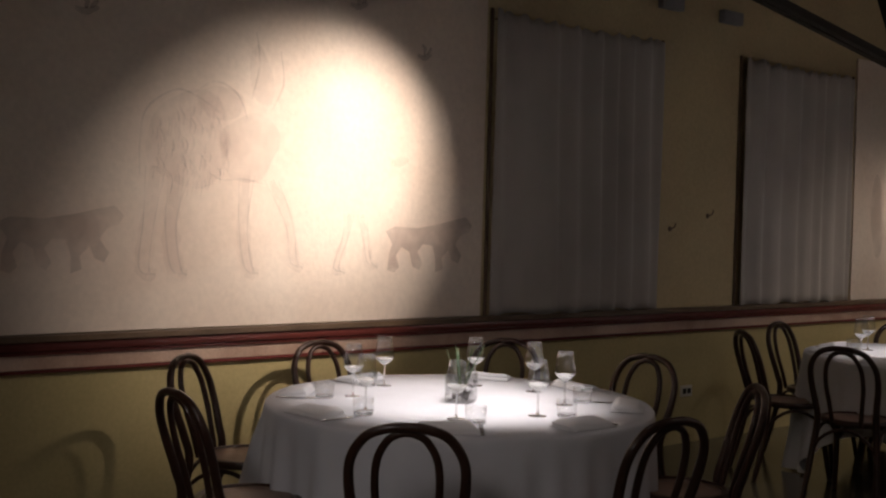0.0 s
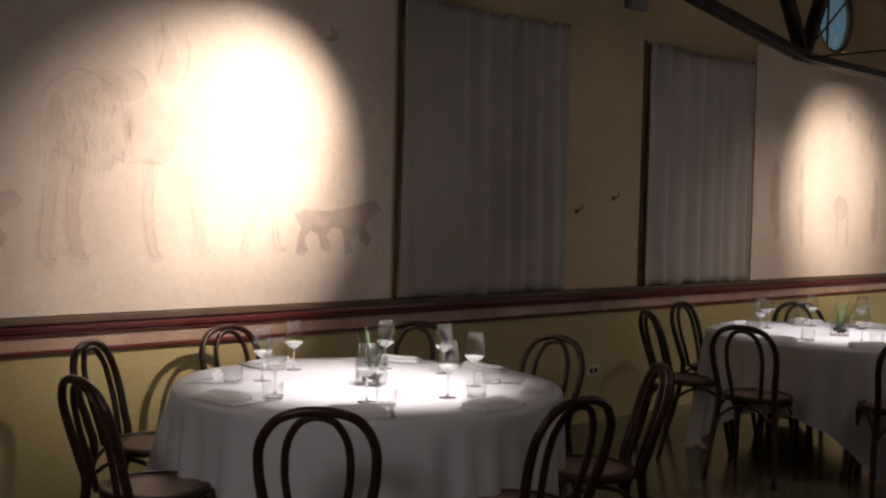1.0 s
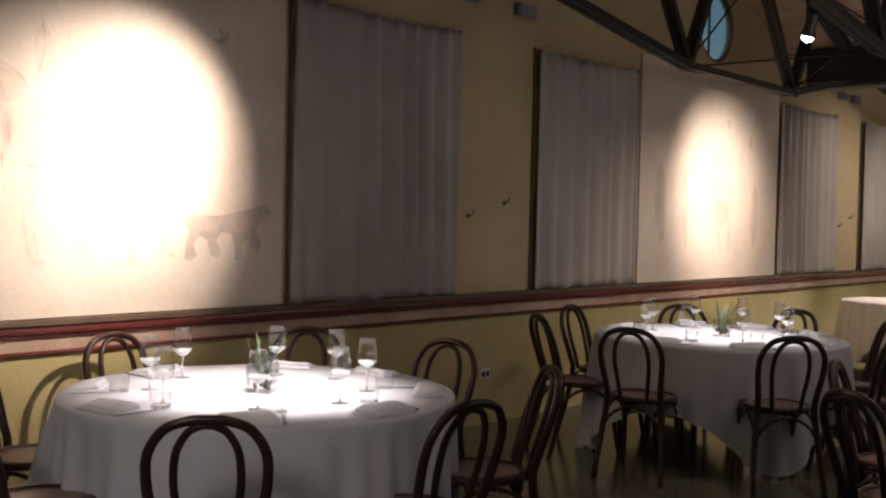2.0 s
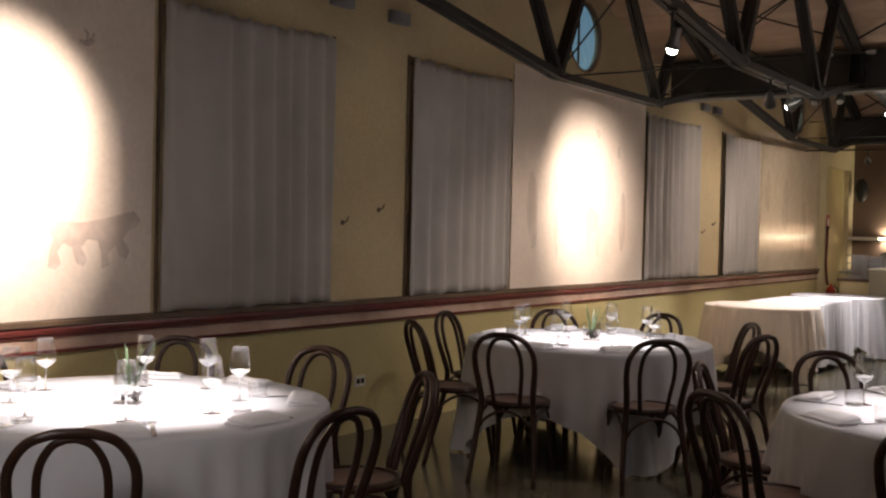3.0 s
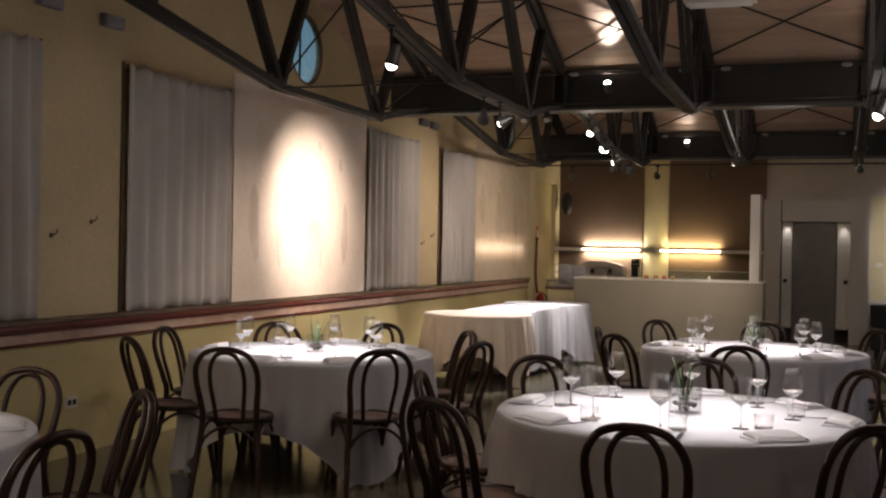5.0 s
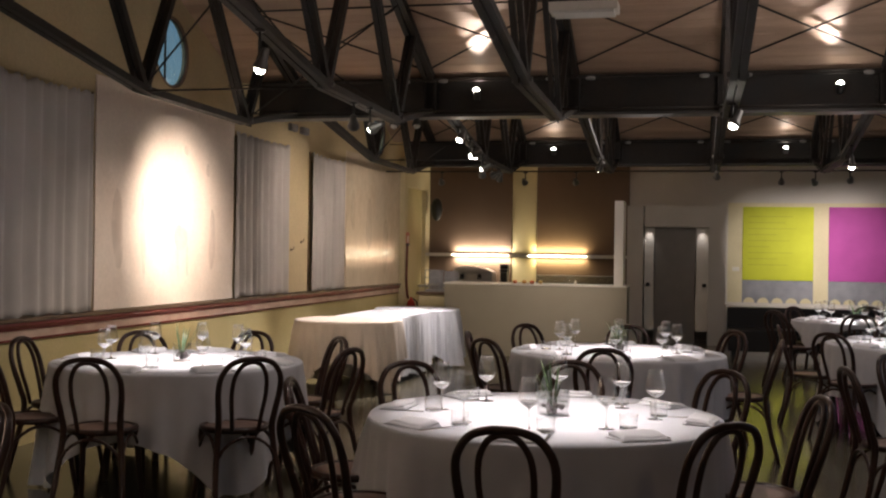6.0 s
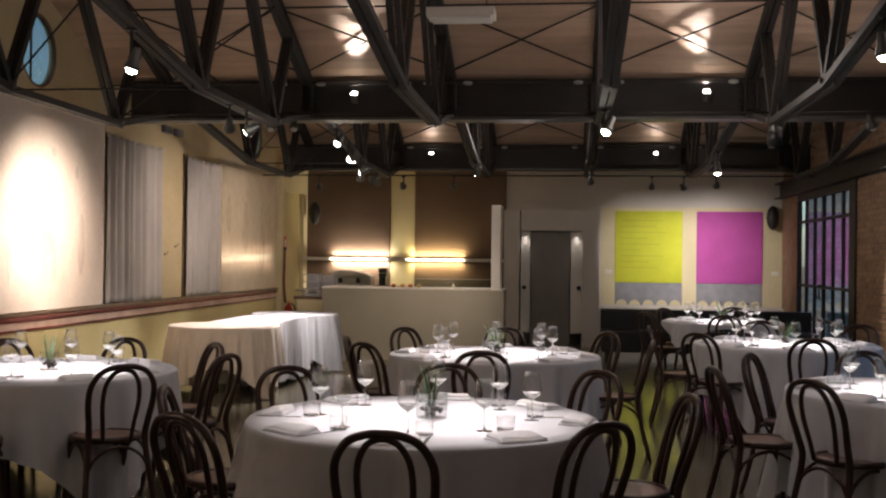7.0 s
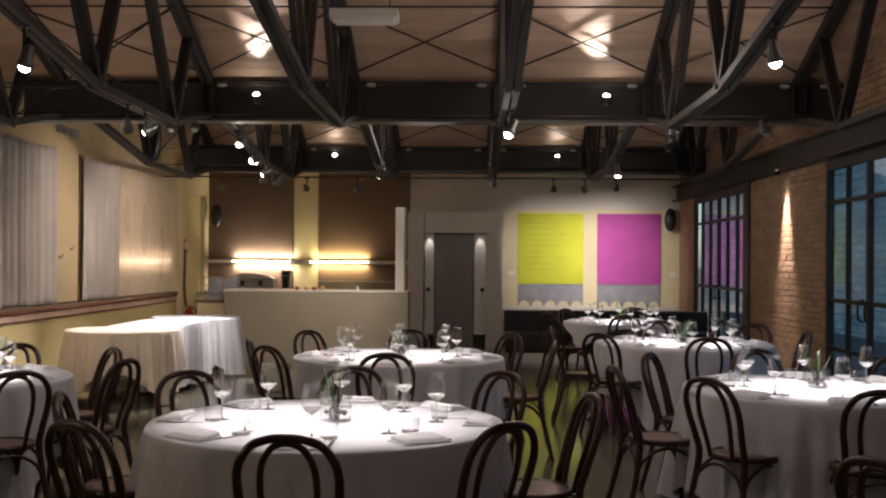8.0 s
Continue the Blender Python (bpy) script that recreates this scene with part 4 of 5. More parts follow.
def build_knife():
    b = bmesh.new()
    box(b, -0.008, 0.008, -0.105, 0.0, 0.001, 0.005, 0.002)
    box(b, -0.009, 0.009, 0.0, 0.11, 0.0015, 0.0035, 0.001)
    ob = part("table_knife", b, CUTLERY)
    return tagged(ob, "plain steel table knife beside a napkin", "knife", "cutlery")


def build_vase(seed):
    rnd = random.Random(seed)
    t = thing("centrepiece", pose(0, 0, 0), "square glass vase with dark pebbles and green blades", "centrepiece", "table centrepieces")
    b = bmesh.new()
    s, h = 0.055, 0.12
    for x0, x1, y0, y1 in ((-s, s, -s, -s + 0.004), (-s, s, s - 0.004, s), (-s, -s + 0.004, -s + 0.004, s - 0.004), (s - 0.004, s, -s + 0.004, s - 0.004)):
        box(b, x0, x1, y0, y1, 0, h)
    box(b, -s + 0.004, s - 0.004, -s + 0.004, s - 0.004, 0, 0.006)
    part("vase", b, GLASS, t)
    b = bmesh.new()
    for _ in range(26):
        q = bmesh.new()
        bmesh.ops.create_icosphere(q, subdivisions=1, radius=rnd.uniform(0.011, 0.017))
        merge(b, q, Matrix.LocRotScale((rnd.uniform(-0.036, 0.036), rnd.uniform(-0.036, 0.036), rnd.uniform(0.02, 0.055)), Euler((rnd.random() * 3, rnd.random() * 3, 0)), (1, 0.8, 0.65)))
    tagged(part("pebbles", b, STONE, t), kind="stuff")
    for k in range(7):
        a, lean, hh = rnd.uniform(0, 6.28), rnd.uniform(0.02, 0.12), rnd.uniform(0.13, 0.21)
        b = bmesh.new()
        prev = None
        for i in range(6):
            u = i / 5
            r = 0.012 + lean * u ** 1.2
            w = 0.0056 * (1 - u ** 3) + 0.0008
            c, n2 = Vector((r * cos(a), r * sin(a), 0.045 + hh * u)), Vector((-sin(a), cos(a), 0))
            pair = (b.verts.new(c - n2 * w), b.verts.new(c + Vector((cos(a), sin(a), 0)) * 0.002), b.verts.new(c + n2 * w))
            if prev:
                for i2 in (0, 1):
                    b.faces.new((prev[i2], prev[i2 + 1], pair[i2 + 1], pair[i2])).smooth = True
            prev = pair
        lf = part("leaf", b, LEAF, t)
        so = lf.modifiers.new("thick", "SOLIDIFY")
        so.thickness = 0.0012
    return t


protos = {"wine": build_wine(), "tumbler": build_tumbler(), "napkin": build_napkin(), "knife": build_knife()}
placed = set()


def put(kind, m):
    if kind in placed:
        return copy_thing(protos[kind], m)
    placed.add(kind)
    protos[kind].matrix_basis = m
    return protos[kind]


RADIUS = {"g": 0.72}
SIDE = {"b": 2.44, "f": 2.75, "c": 2.6, "a": 2.5, "g": 1.53}
CORNER = {"a": -20, "b": -41, "c": -75, "d": -60, "e": -110, "f": -120, "g": -48}
TURN = {"a": -90, "b": -86, "c": -91, "d": -90, "e": -90, "f": -95, "g": -90}
rnd = random.Random(5)
for k, (key, (cx, cy)) in enumerate(TABLES.items()):
    r = RADIUS.get(key, 0.813)
    round_table(cx, cy, r - 0.01)
    cloth(cx, cy, r, 20 + k, side=SIDE.get(key, 2.5), corner=CORNER.get(key, 15))
    top = 0.7525
    for i in range(8):
        a = radians(TURN[key] + 45 * i + rnd.uniform(-5, 5))
        out = lambda rr, da: (cx + rr * r / 0.813 * cos(a + radians(da)), cy + rr * r / 0.813 * sin(a + radians(da)), top)
        put("wine", pose(*out(0.475 + rnd.uniform(-0.03, 0.03), 0), 0, 0, 0))
        put("tumbler", pose(*out(0.545 + rnd.uniform(-0.03, 0.03), 8), 0, 0, 0))
        put("napkin", pose(*out(0.71, -2), 0, 0, math.degrees(a) + 90 + rnd.uniform(-10, 10)))
        put("knife", pose(*out(0.67, 8.5), 0, 0, math.degrees(a) + 90 + rnd.uniform(-8, 8)))
    v = build_vase(40 + k)
    v.matrix_basis = pose(cx + rnd.uniform(-0.04, 0.04), cy + rnd.uniform(-0.04, 0.04), top, 0, 0, rnd.uniform(0, 90))

# ---------------------------------------------------------------- service tables at the wall
def long_cloth(x0, x1, y0, y1, seed, label):
    """A cloth over an oblong table, hanging in close gathers almost to the floor."""
    rnd = random.Random(seed)
    ph = [rnd.uniform(0, 6.28) for _ in range(5)]
    z1, rc = 0.746, 0.07
    base = []
    for cx, cy, a0 in ((x1 - rc, y0 + rc, -90), (x1 - rc, y1 - rc, 0), (x0 + rc, y1 - rc, 90), (x0 + rc, y0 + rc, 180)):
        for k in range(7):
            a = radians(a0 + 15 * k)
            base.append((Vector((cx + rc * cos(a), cy + rc * sin(a), 0)), Vector((cos(a), sin(a), 0))))
    line, run = [], 0.0
    for (p, n), (p2, n2) in zip(base, base[1:] + base[:1]):
        steps = max(1, round((p2 - p).length / 0.016))
        for k in range(steps):
            u = k / steps
            line.append((p.lerp(p2, u), n.lerp(n2, u).normalized(), run + (p2 - p).length * u))
        run += (p2 - p).length
    b = bmesh.new()
    rings = []
    for q in (0.0, 0.015, 0.05, 0.12, 0.22, 0.36, 0.52, 0.68, 0.84, 1.0):
        ring = []
        for p, n, d in line:
            g = 2 * pi * d / run
            wave = 0.6 * sin(29 * g + ph[0] + 0.8 * sin(3 * g + ph[1])) + 0.4 * sin(47 * g + ph[2] + 0.7 * q) + 0.3 * sin(13 * g + ph[3])
            away = (0.004 if q else 0.0) + 0.03 * q + (0.003 + 0.026 * q ** 0.7) * wave * min(1, q * 8)
            low = 0.72 - 0.03 * (1 + sin(4 * g + ph[4])) * q
            v = p + n * away
            ring.append(b.verts.new((v.x, v.y, z1 - low * q)))
        rings.append(ring)
    b.faces.new(rings[0])
    k = len(line)
    for r0, r1 in zip(rings, rings[1:]):
        for i in range(k):
            b.faces.new((r0[i], r1[i], r1[(i + 1) % k], r0[(i + 1) % k])).smooth = True
    return tagged(part("tablecloth", b, LINEN), label, "tablecloth", "tablecloths")


round_table(-3.66, 11.30, 0.565)
cloth(-3.66, 11.30, 0.58, 61, 26, 0.75, 1.98, -35, "cream tablecloth gathered in folds on a round service table")
t = thing("oblong_table", pose(-3.63, 12.62, 0), "oblong service table hidden under a white cloth", "table", "service tables")
part("tabletop", box(bmesh.new(), -0.385, 0.385, -0.69, 0.69, 0.712, 0.738, 0.004), FRAME_WOOD, t)
for x in (-0.34, 0.34):
    for y in (-0.63, 0.63):
        part("leg", tube(bmesh.new(), [(x, y, 0), (x, y, 0.711)], 0.022, 8), FRAME_WOOD, t)
long_cloth(-4.03, -3.23, 11.91, 13.33, 64, "white tablecloth gathered in folds on an oblong service table")
round_table(-3.56, 13.92, 0.54)
cloth(-3.56, 13.92, 0.555, 67, 30, 0.75, 2.2, -20, "white tablecloth gathered in folds on a round service table")

# ---------------------------------------------------------------- bar
b = thing("bar_counter", pose(-2.25, 15.6, 0), "plain beige bar counter with a pale top", "bar counter")
part("front_panel", box(bmesh.new(), -1.33, 1.33, 0, 0.06, 0, 1.03), COUNTER, b)
part("side_panel", box(bmesh.new(), -1.33, -1.27, 0.062, 0.70, 0, 1.03), COUNTER, b)
part("side_panel", box(bmesh.new(), 1.27, 1.33, 0.062, 0.70, 0, 1.03), COUNTER, b)
part("countertop", box(bmesh.new(), -1.34, 1.34, -0.012, 0.72, 1.031, 1.055, 0.005), WHITE_PAINT, b)
tagged(part("bar_post", box(bmesh.new(), -1.11, -0.98, 15.66, 16.2, 1.0555, 2.27, 0.008), WHITE_PAINT), "white upright panel on the bar counter's end", "panel")
sh = thing("bar_shelf", pose(-3.0, YF - 0.07, 1.455), "white shelf with lit warm tubes along the bar wall", "shelf")
part("board", box(bmesh.new(), -1.85, 1.86, -0.28, -0.002, -0.03, 0.03, 0.006), WHITE_PAINT, sh)
for x0, x1 in ((-1.29, -0.26), (0.11, 1.14)):
    part("tube_light", tube(bmesh.new(), [(x0, -0.305, 0.0), (x1, -0.305, 0.0)], 0.011, 10), TUBE_GLOW, sh, "lit warm fluorescent tube")
bb = thing("back_counter", pose(-3.0, 19.05, 0), "steel-topped back counter under the lit shelf", "cabinet")
part("body", box(bmesh.new(), -1.85, 1.85, 0, 0.5, 0, 0.86), CREAM, bb)
part("worktop", box(bmesh.new(), -1.86, 1.86, -0.03, 0.52, 0.862, 0.90, 0.006), STAINLESS, bb)


def coffee_machine():
    t = thing("coffee_machine", pose(-3.87, 19.10, 0.90), "low steel espresso machine with a domed top", "coffee machine")
    part("body", box(bmesh.new(), -0.36, 0.36, 0.0, 0.42, 0.05, 0.24, 0.03), STAINLESS, t)
    q = bmesh.new()
    outline = [(-0.355, 0.0), (-0.33, 0.07), (-0.22, 0.11), (0.02, 0.105), (0.22, 0.07), (0.34, 0.02), (0.355, 0.0)]
    ends = [[q.verts.new((x, y, 0.242 + z)) for x, z in outline] for y in (-0.05, 0.40)]
    for i in range(len(outline) - 1):
        q.faces.new((ends[0][i], ends[0][i + 1], ends[1][i + 1], ends[1][i])).smooth = True
    q.faces.new(ends[0])
    q.faces.new(ends[1][::-1])
    q.faces.new((ends[0][0], ends[1][0], ends[1][-1], ends[0][-1]))
    part("hood", q, STAINLESS, t, "brushed steel domed hood")
    part("drip_tray", box(bmesh.new(), -0.34, 0.34, -0.16, -0.002, 0.05, 0.09, 0.01), STAINLESS, t)
    for x in (-0.18, 0.14):
        q = bmesh.new()
        lathe(q, [(0.001, 0.13), (0.035, 0.13), (0.035, 0.20), (0.02, 0.215), (0.001, 0.215)], 12, pose(x, -0.06, 0))
        tube(q, [(x, -0.09, 0.15), (x, -0.22, 0.14)], 0.012, 8)
        part("group_head", q, BLACK, t)
    for x in (-0.3, 0.3):
        part("foot", tube(bmesh.new(), [(x, 0.1, 0), (x, 0.1, 0.05)], 0.025, 8), BLACK, t)


coffee_machine()
g = thing("coffee_grinder", pose(-3.31, 19.15, 0.90), "dark coffee grinder with a square hopper", "grinder")
part("body", box(bmesh.new(), -0.06, 0.06, 0, 0.22, 0, 0.25, 0.015), BLACK, g)
part("hopper", box(bmesh.new(), -0.075, 0.075, 0.02, 0.20, 0.252, 0.40, 0.012), BLACK, g)
part("collar", box(bmesh.new(), -0.066, 0.066, 0.01, 0.21, 0.30, 0.315, 0.003), STAINLESS, g)
cb = thing("low_cabinet", pose(-3.90, 16.4, 0), "low cream cabinet with a dark worktop beside the bar", "cabinet")
part("body", box(bmesh.new(), -0.27, 0.28, 0, 0.5, 0, 0.83), CREAM, cb)
part("worktop", box(bmesh.new(), -0.31, 0.30, -0.03, 0.54, 0.832, 0.875, 0.005), FRAME_WOOD, cb)
part("door", box(bmesh.new(), -0.25, 0.26, -0.018, -0.002, 0.06, 0.81, 0.003), CREAM, cb)
part("door_handle", tube(bmesh.new(), [(0.20, -0.018, 0.62), (0.20, -0.04, 0.64), (0.20, -0.04, 0.72), (0.20, -0.018, 0.74)], 0.006, 8), CHROME, cb)
for x, h, w in ((-0.10, 0.34, 0.115), (0.145, 0.32, 0.115)):
    cs = thing("glass_rack", pose(-3.90 + x, 16.55, 0.8755), "grey wire rack of glasses on the low cabinet", "rack")
    part("tray", box(bmesh.new(), -w, w, 0, 0.3, 0, 0.03, 0.006), PLASTER_GREY, cs)
    for px_, py_ in ((-w, 0), (w, 0), (-w, 0.3), (w, 0.3)):
        part("post", tube(bmesh.new(), [(px_ * 0.96, 0.008 + py_ * 0.95, 0.03), (px_ * 0.96, 0.008 + py_ * 0.95, h)], 0.006, 6), PLASTER_GREY, cs)
    for z in (0.12, 0.22, h):
        part("rail", tube(bmesh.new(), [(-w, 0.004, z), (w, 0.004, z)], 0.006, 6), PLASTER_GREY, cs)
    part("back_panel", box(bmesh.new(), -w, w, 0.29, 0.30, 0.03, h, 0.003), PLASTER_GREY, cs)
    for k in range(6):
        q = bmesh.new()
        lathe(q, [(0.001, 0.031), (0.024, 0.031), (0.030, 0.13), (0.028, 0.13)], 10, pose(-w * 0.62 + (k % 3) * w * 0.62, 0.08 + 0.11 * (k // 3), 0))
        part("tumbler", q, GLASS, cs)
sg = thing("glass_screen", pose(-1.69, 15.98, 1.055), "low clear glass screen along the bar counter", "glass screen")
part("pane", box(bmesh.new(), -0.58, 0.57, -0.004, 0.004, 0.001, 0.12, 0.001), PANE, sg)
part("edge_rail", box(bmesh.new(), -0.58, 0.57, -0.007, 0.007, 0.121, 0.130, 0.002), STAINLESS, sg)
for i, (x, c) in enumerate(((-2.55, (0.45, 0.12, 0.04)), (-2.42, (0.5, 0.25, 0.06)), (-2.30, (0.4, 0.08, 0.03)), (-2.18, (0.45, 0.3, 0.1)))):
    q = bmesh.new()
    lathe(q, [(0.001, 0), (0.022, 0.0), (0.038, 0.022), (0.035, 0.032), (0.022, 0.048), (0.001, 0.052)], 14)
    tagged(part("fruit", q, material("fruit_skin", c, 0.45, vary=0.1, scale=20), None, m=pose(x, 15.75 + 0.03 * (i % 2), 1.055)), "orange-red piece of fruit on the bar counter", "fruit", "fruit on the counter")
q = bmesh.new()
lathe(q, [(0.001, 0), (0.024, 0), (0.024, 0.03), (0.012, 0.045), (0.010, 0.062), (0.001, 0.064)], 12)
tagged(part("small_bottle", q, WHITE_PAINT, None, m=pose(-1.67, 15.8, 1.055)), "small white bottle on the bar counter", "bottle")

def block_wall():
    """Far block wall in courses 0.2 m high."""
    m = material("grey_yard_blocks", (0.38, 0.47, 0.47), 0.9, vary=0.25, scale=0.7, fine=20)
    n, l = m.node_tree.nodes, m.node_tree.links
    co, sp, cb, bt, mx = (n.new("ShaderNode" + k) for k in ("TexCoord", "SeparateXYZ", "CombineXYZ", "TexBrick", "MixRGB"))
    l.new(co.outputs["Object"], sp.inputs["Vector"])
    l.new(sp.outputs["Y"], cb.inputs["X"])
    l.new(sp.outputs["Z"], cb.inputs["Y"])
    l.new(cb.outputs["Vector"], bt.inputs["Vector"])
    bt.inputs["Scale"].default_value, bt.inputs["Brick Width"].default_value, bt.inputs["Row Height"].default_value = 1, 0.5, 0.2
    bt.inputs["Mortar Size"].default_value, bt.inputs["Mortar Smooth"].default_value = 0.018, 0.4
    bt.inputs["Color1"].default_value, bt.inputs["Color2"].default_value, bt.inputs["Mortar"].default_value = (1, 1, 1, 1), (0.66, 0.66, 0.66, 1), (0.4, 0.4, 0.4, 1)
    mx.blend_type = "MULTIPLY"
    mx.inputs["Fac"].default_value = 1.0
    base = n["Principled BSDF"].inputs["Base Color"]
    l.new(base.links[0].from_socket, mx.inputs["Color1"])
    l.new(bt.outputs["Color"], mx.inputs["Color2"])
    l.new(mx.outputs["Color"], base)
    return m


setting("backdrop", box(bmesh.new(), 9.5, 9.9, -20, 45, -0.3, 4.2), block_wall(), "dim blue-grey yard wall seen through the glazed doors", "wall")

# lamps of the bar and the door, tucked where the tubes are
strip("bar_tube_light", (-3.78, YF - 0.13, 1.53), 1.05, 0.06, (180 - 25, 0, 0), 14, (1.0, 0.86, 0.66))
strip("bar_tube_light", (-2.36, YF - 0.13, 1.53), 0.95, 0.06, (180 - 25, 0, 0), 11, (1.0, 0.78, 0.40))
strip("bar_tube_light", (-3.78, YF - 0.13, 1.39), 1.05, 0.06, (25, 0, 0), 15, (1.0, 0.86, 0.66))
strip("bar_tube_light", (-2.36, YF - 0.13, 1.39), 0.95, 0.06, (25, 0, 0), 9, (1.0, 0.78, 0.40))
for x in (-0.74, 0.14):
    spot("door_downlight", (x, VY + 0.08, 1.965), (x, VY + 0.15, 0.9), 3.0, 70, 0.8, WHITE, 0.02)

# ---------------------------------------------------------------- end wall: canvases, ledge, bench, loudspeakers
def canvas(x0, x1, mat, label):
    t = thing("canvas_panel", pose((x0 + x1) / 2, YF - 0.004, 1.095), label, "artwork", "artworks on the end wall")
    w = (x1 - x0) / 2
    part("canvas", box(bmesh.new(), -w, w, -0.035, 0, 0, 1.275, 0.004), mat, t)
    b2 = bmesh.new()
    pts = [(-w, -0.002), (-w, -0.40)]
    n = 5
    for i in range(n):
        c, rr = -w + (2 * i + 1) * w / n, w / n * 0.82
        for j in range(9):
            a = pi - pi * j / 8
            pts.append((c + rr * cos(a), -0.40 + rr * sin(a)))
    pts += [(w, -0.40), (w, -0.002)]
    f = b2.faces.new([b2.verts.new((x, -0.02, z)) for x, z in pts])
    e = bmesh.ops.extrude_face_region(b2, geom=[f])
    bmesh.ops.translate(b2, vec=(0, 0.018, 0), verts=[v for v in e["geom"] if isinstance(v, bmesh.types.BMVert)])
    part("scalloped_strip", b2, PLASTER_GREY, t, "grey strip with a scalloped lower edge")


setting("trim_recess", box(bmesh.new(), 0.58, 3.80, YF - 0.004, YF - 0.001, 0.70, 2.44), CREAM, "cream painted field behind two canvases", "wall panel")
canvas(0.83, 2.01, YELLOW, "acid yellow canvas with a grey scalloped strip below")
yellow = [o for o in scene.objects if o.name.startswith("canvas_panel")][0]
for k in range(9):
    w = (0.75, 0.62, 0.80, 0.48, 0.70, 0.36, 0.74, 0.50, 0.66)[k]
    part("printed_line", box(bmesh.new(), -0.50, -0.50 + w, -0.0375, -0.0352, 1.10 - 0.105 * k, 1.112 - 0.105 * k), YELLOW_DARK, yellow)
canvas(2.26, 3.40, PURPLE, "magenta canvas with a grey scalloped strip below")
for x in (0.72, 3.62):
    sw = thing("light_switch", pose(x, YF - 0.006, 1.28), "small white switch plate on the end wall", "switch")
    part("plate", box(bmesh.new(), -0.06, 0.06, -0.012, 0, -0.035, 0.035, 0.004), WHITE_PAINT, sw)
    part("rocker", box(bmesh.new(), -0.02, 0.02, -0.018, -0.0125, -0.02, 0.02, 0.002), WHITE_PAINT, sw)
setting("trim_ledge", box(bmesh.new(), 0.55, XR, YF - 0.22, YF - 0.006, 0, 0.66, 0.006), GREY_WALL, "pale grey ledge along the end wall", "ledge")
be = thing("bench", pose(2.1, 16.3, 0), "long black upholstered bench before the end wall", "bench")
part("seat", box(bmesh.new(), -1.6, 1.55, 0.0, 0.55, 0.12, 0.44, 0.03), LEATHER, be)
part("backrest", box(bmesh.new(), -1.6, 1.55, 0.56, 0.72, 0.12, 0.74, 0.03), LEATHER, be)
for x in (-1.5, 1.45):
    part("foot", box(bmesh.new(), x - 0.04, x + 0.04, 0.06, 0.66, 0, 0.119), BLACK, be)


def speaker(x, y, z, turn):
    t = thing("loudspeaker", pose(x, y, z, 0, 0, turn), "black oval wall loudspeaker", "loudspeaker", "loudspeakers")
    b2 = bmesh.new()
    bmesh.ops.create_uvsphere(b2, u_segments=20, v_segments=12, radius=1)
    bmesh.ops.transform(b2, matrix=Matrix.Diagonal((0.11, 0.10, 0.21, 1)), verts=b2.verts[:])
    for f in b2.faces:
        f.smooth = True
    part("body", b2, BLACK, t)
    part("bracket", tube(bmesh.new(), [(0, 0.08, 0), (0, 0.20, 0)], 0.02, 8), BLACK, t)


speaker(3.54, YF - 0.20, 2.26, 20)
speaker(-4.62, YF - 0.27, 2.28, -20)

# red extinguisher with its hose and sign in the corner
fx = thing("fire_extinguisher", pose(XL + 0.19, 17.98, 0.34), "red fire extinguisher with a black hose on the wall", "fire extinguisher")
q = bmesh.new()
lathe(q, [(0.001, 0), (0.07, 0.0), (0.075, 0.02), (0.075, 0.26), (0.05, 0.32), (0.02, 0.34), (0.02, 0.38), (0.001, 0.38)], 16)
part("body", q, RED_PAINT, fx)
part("hose", tube(bmesh.new(), smooth_path([(0.03, 0, 0.36), (0.10, 0.03, 0.28), (0.09, 0.03, 0.10)], 5), 0.012, 6), BLACK, fx)
hp = thing("fire_hose", pose(XL + 0.12, 17.92, 0), "dull red hose hanging beside the doorway", "hose")
part("hose", tube(bmesh.new(), smooth_path([(0, 0.02, 1.62), (0.01, -0.03, 1.35), (0.01, -0.05, 1.05), (0.015, 0.0, 0.80), (0.02, 0.05, 0.70)], 6), 0.022, 8), HOSE_RED, hp)
part("hook", box(bmesh.new(), -0.018, 0.03, -0.02, 0.06, 1.60, 1.64, 0.004), BLACK, hp)
fs = thing("fire_sign", pose(XL + 0.106, 18.0, 1.72), "square red fire sign with a pale mark", "sign")
part("plate", box(bmesh.new(), 0, 0.008, -0.09, 0.09, -0.11, 0.11, 0.002), RED_PAINT, fs)
part("mark", box(bmesh.new(), 0.0082, 0.0095, -0.045, 0.045, -0.06, 0.05, 0.0005), WHITE_PAINT, fs)

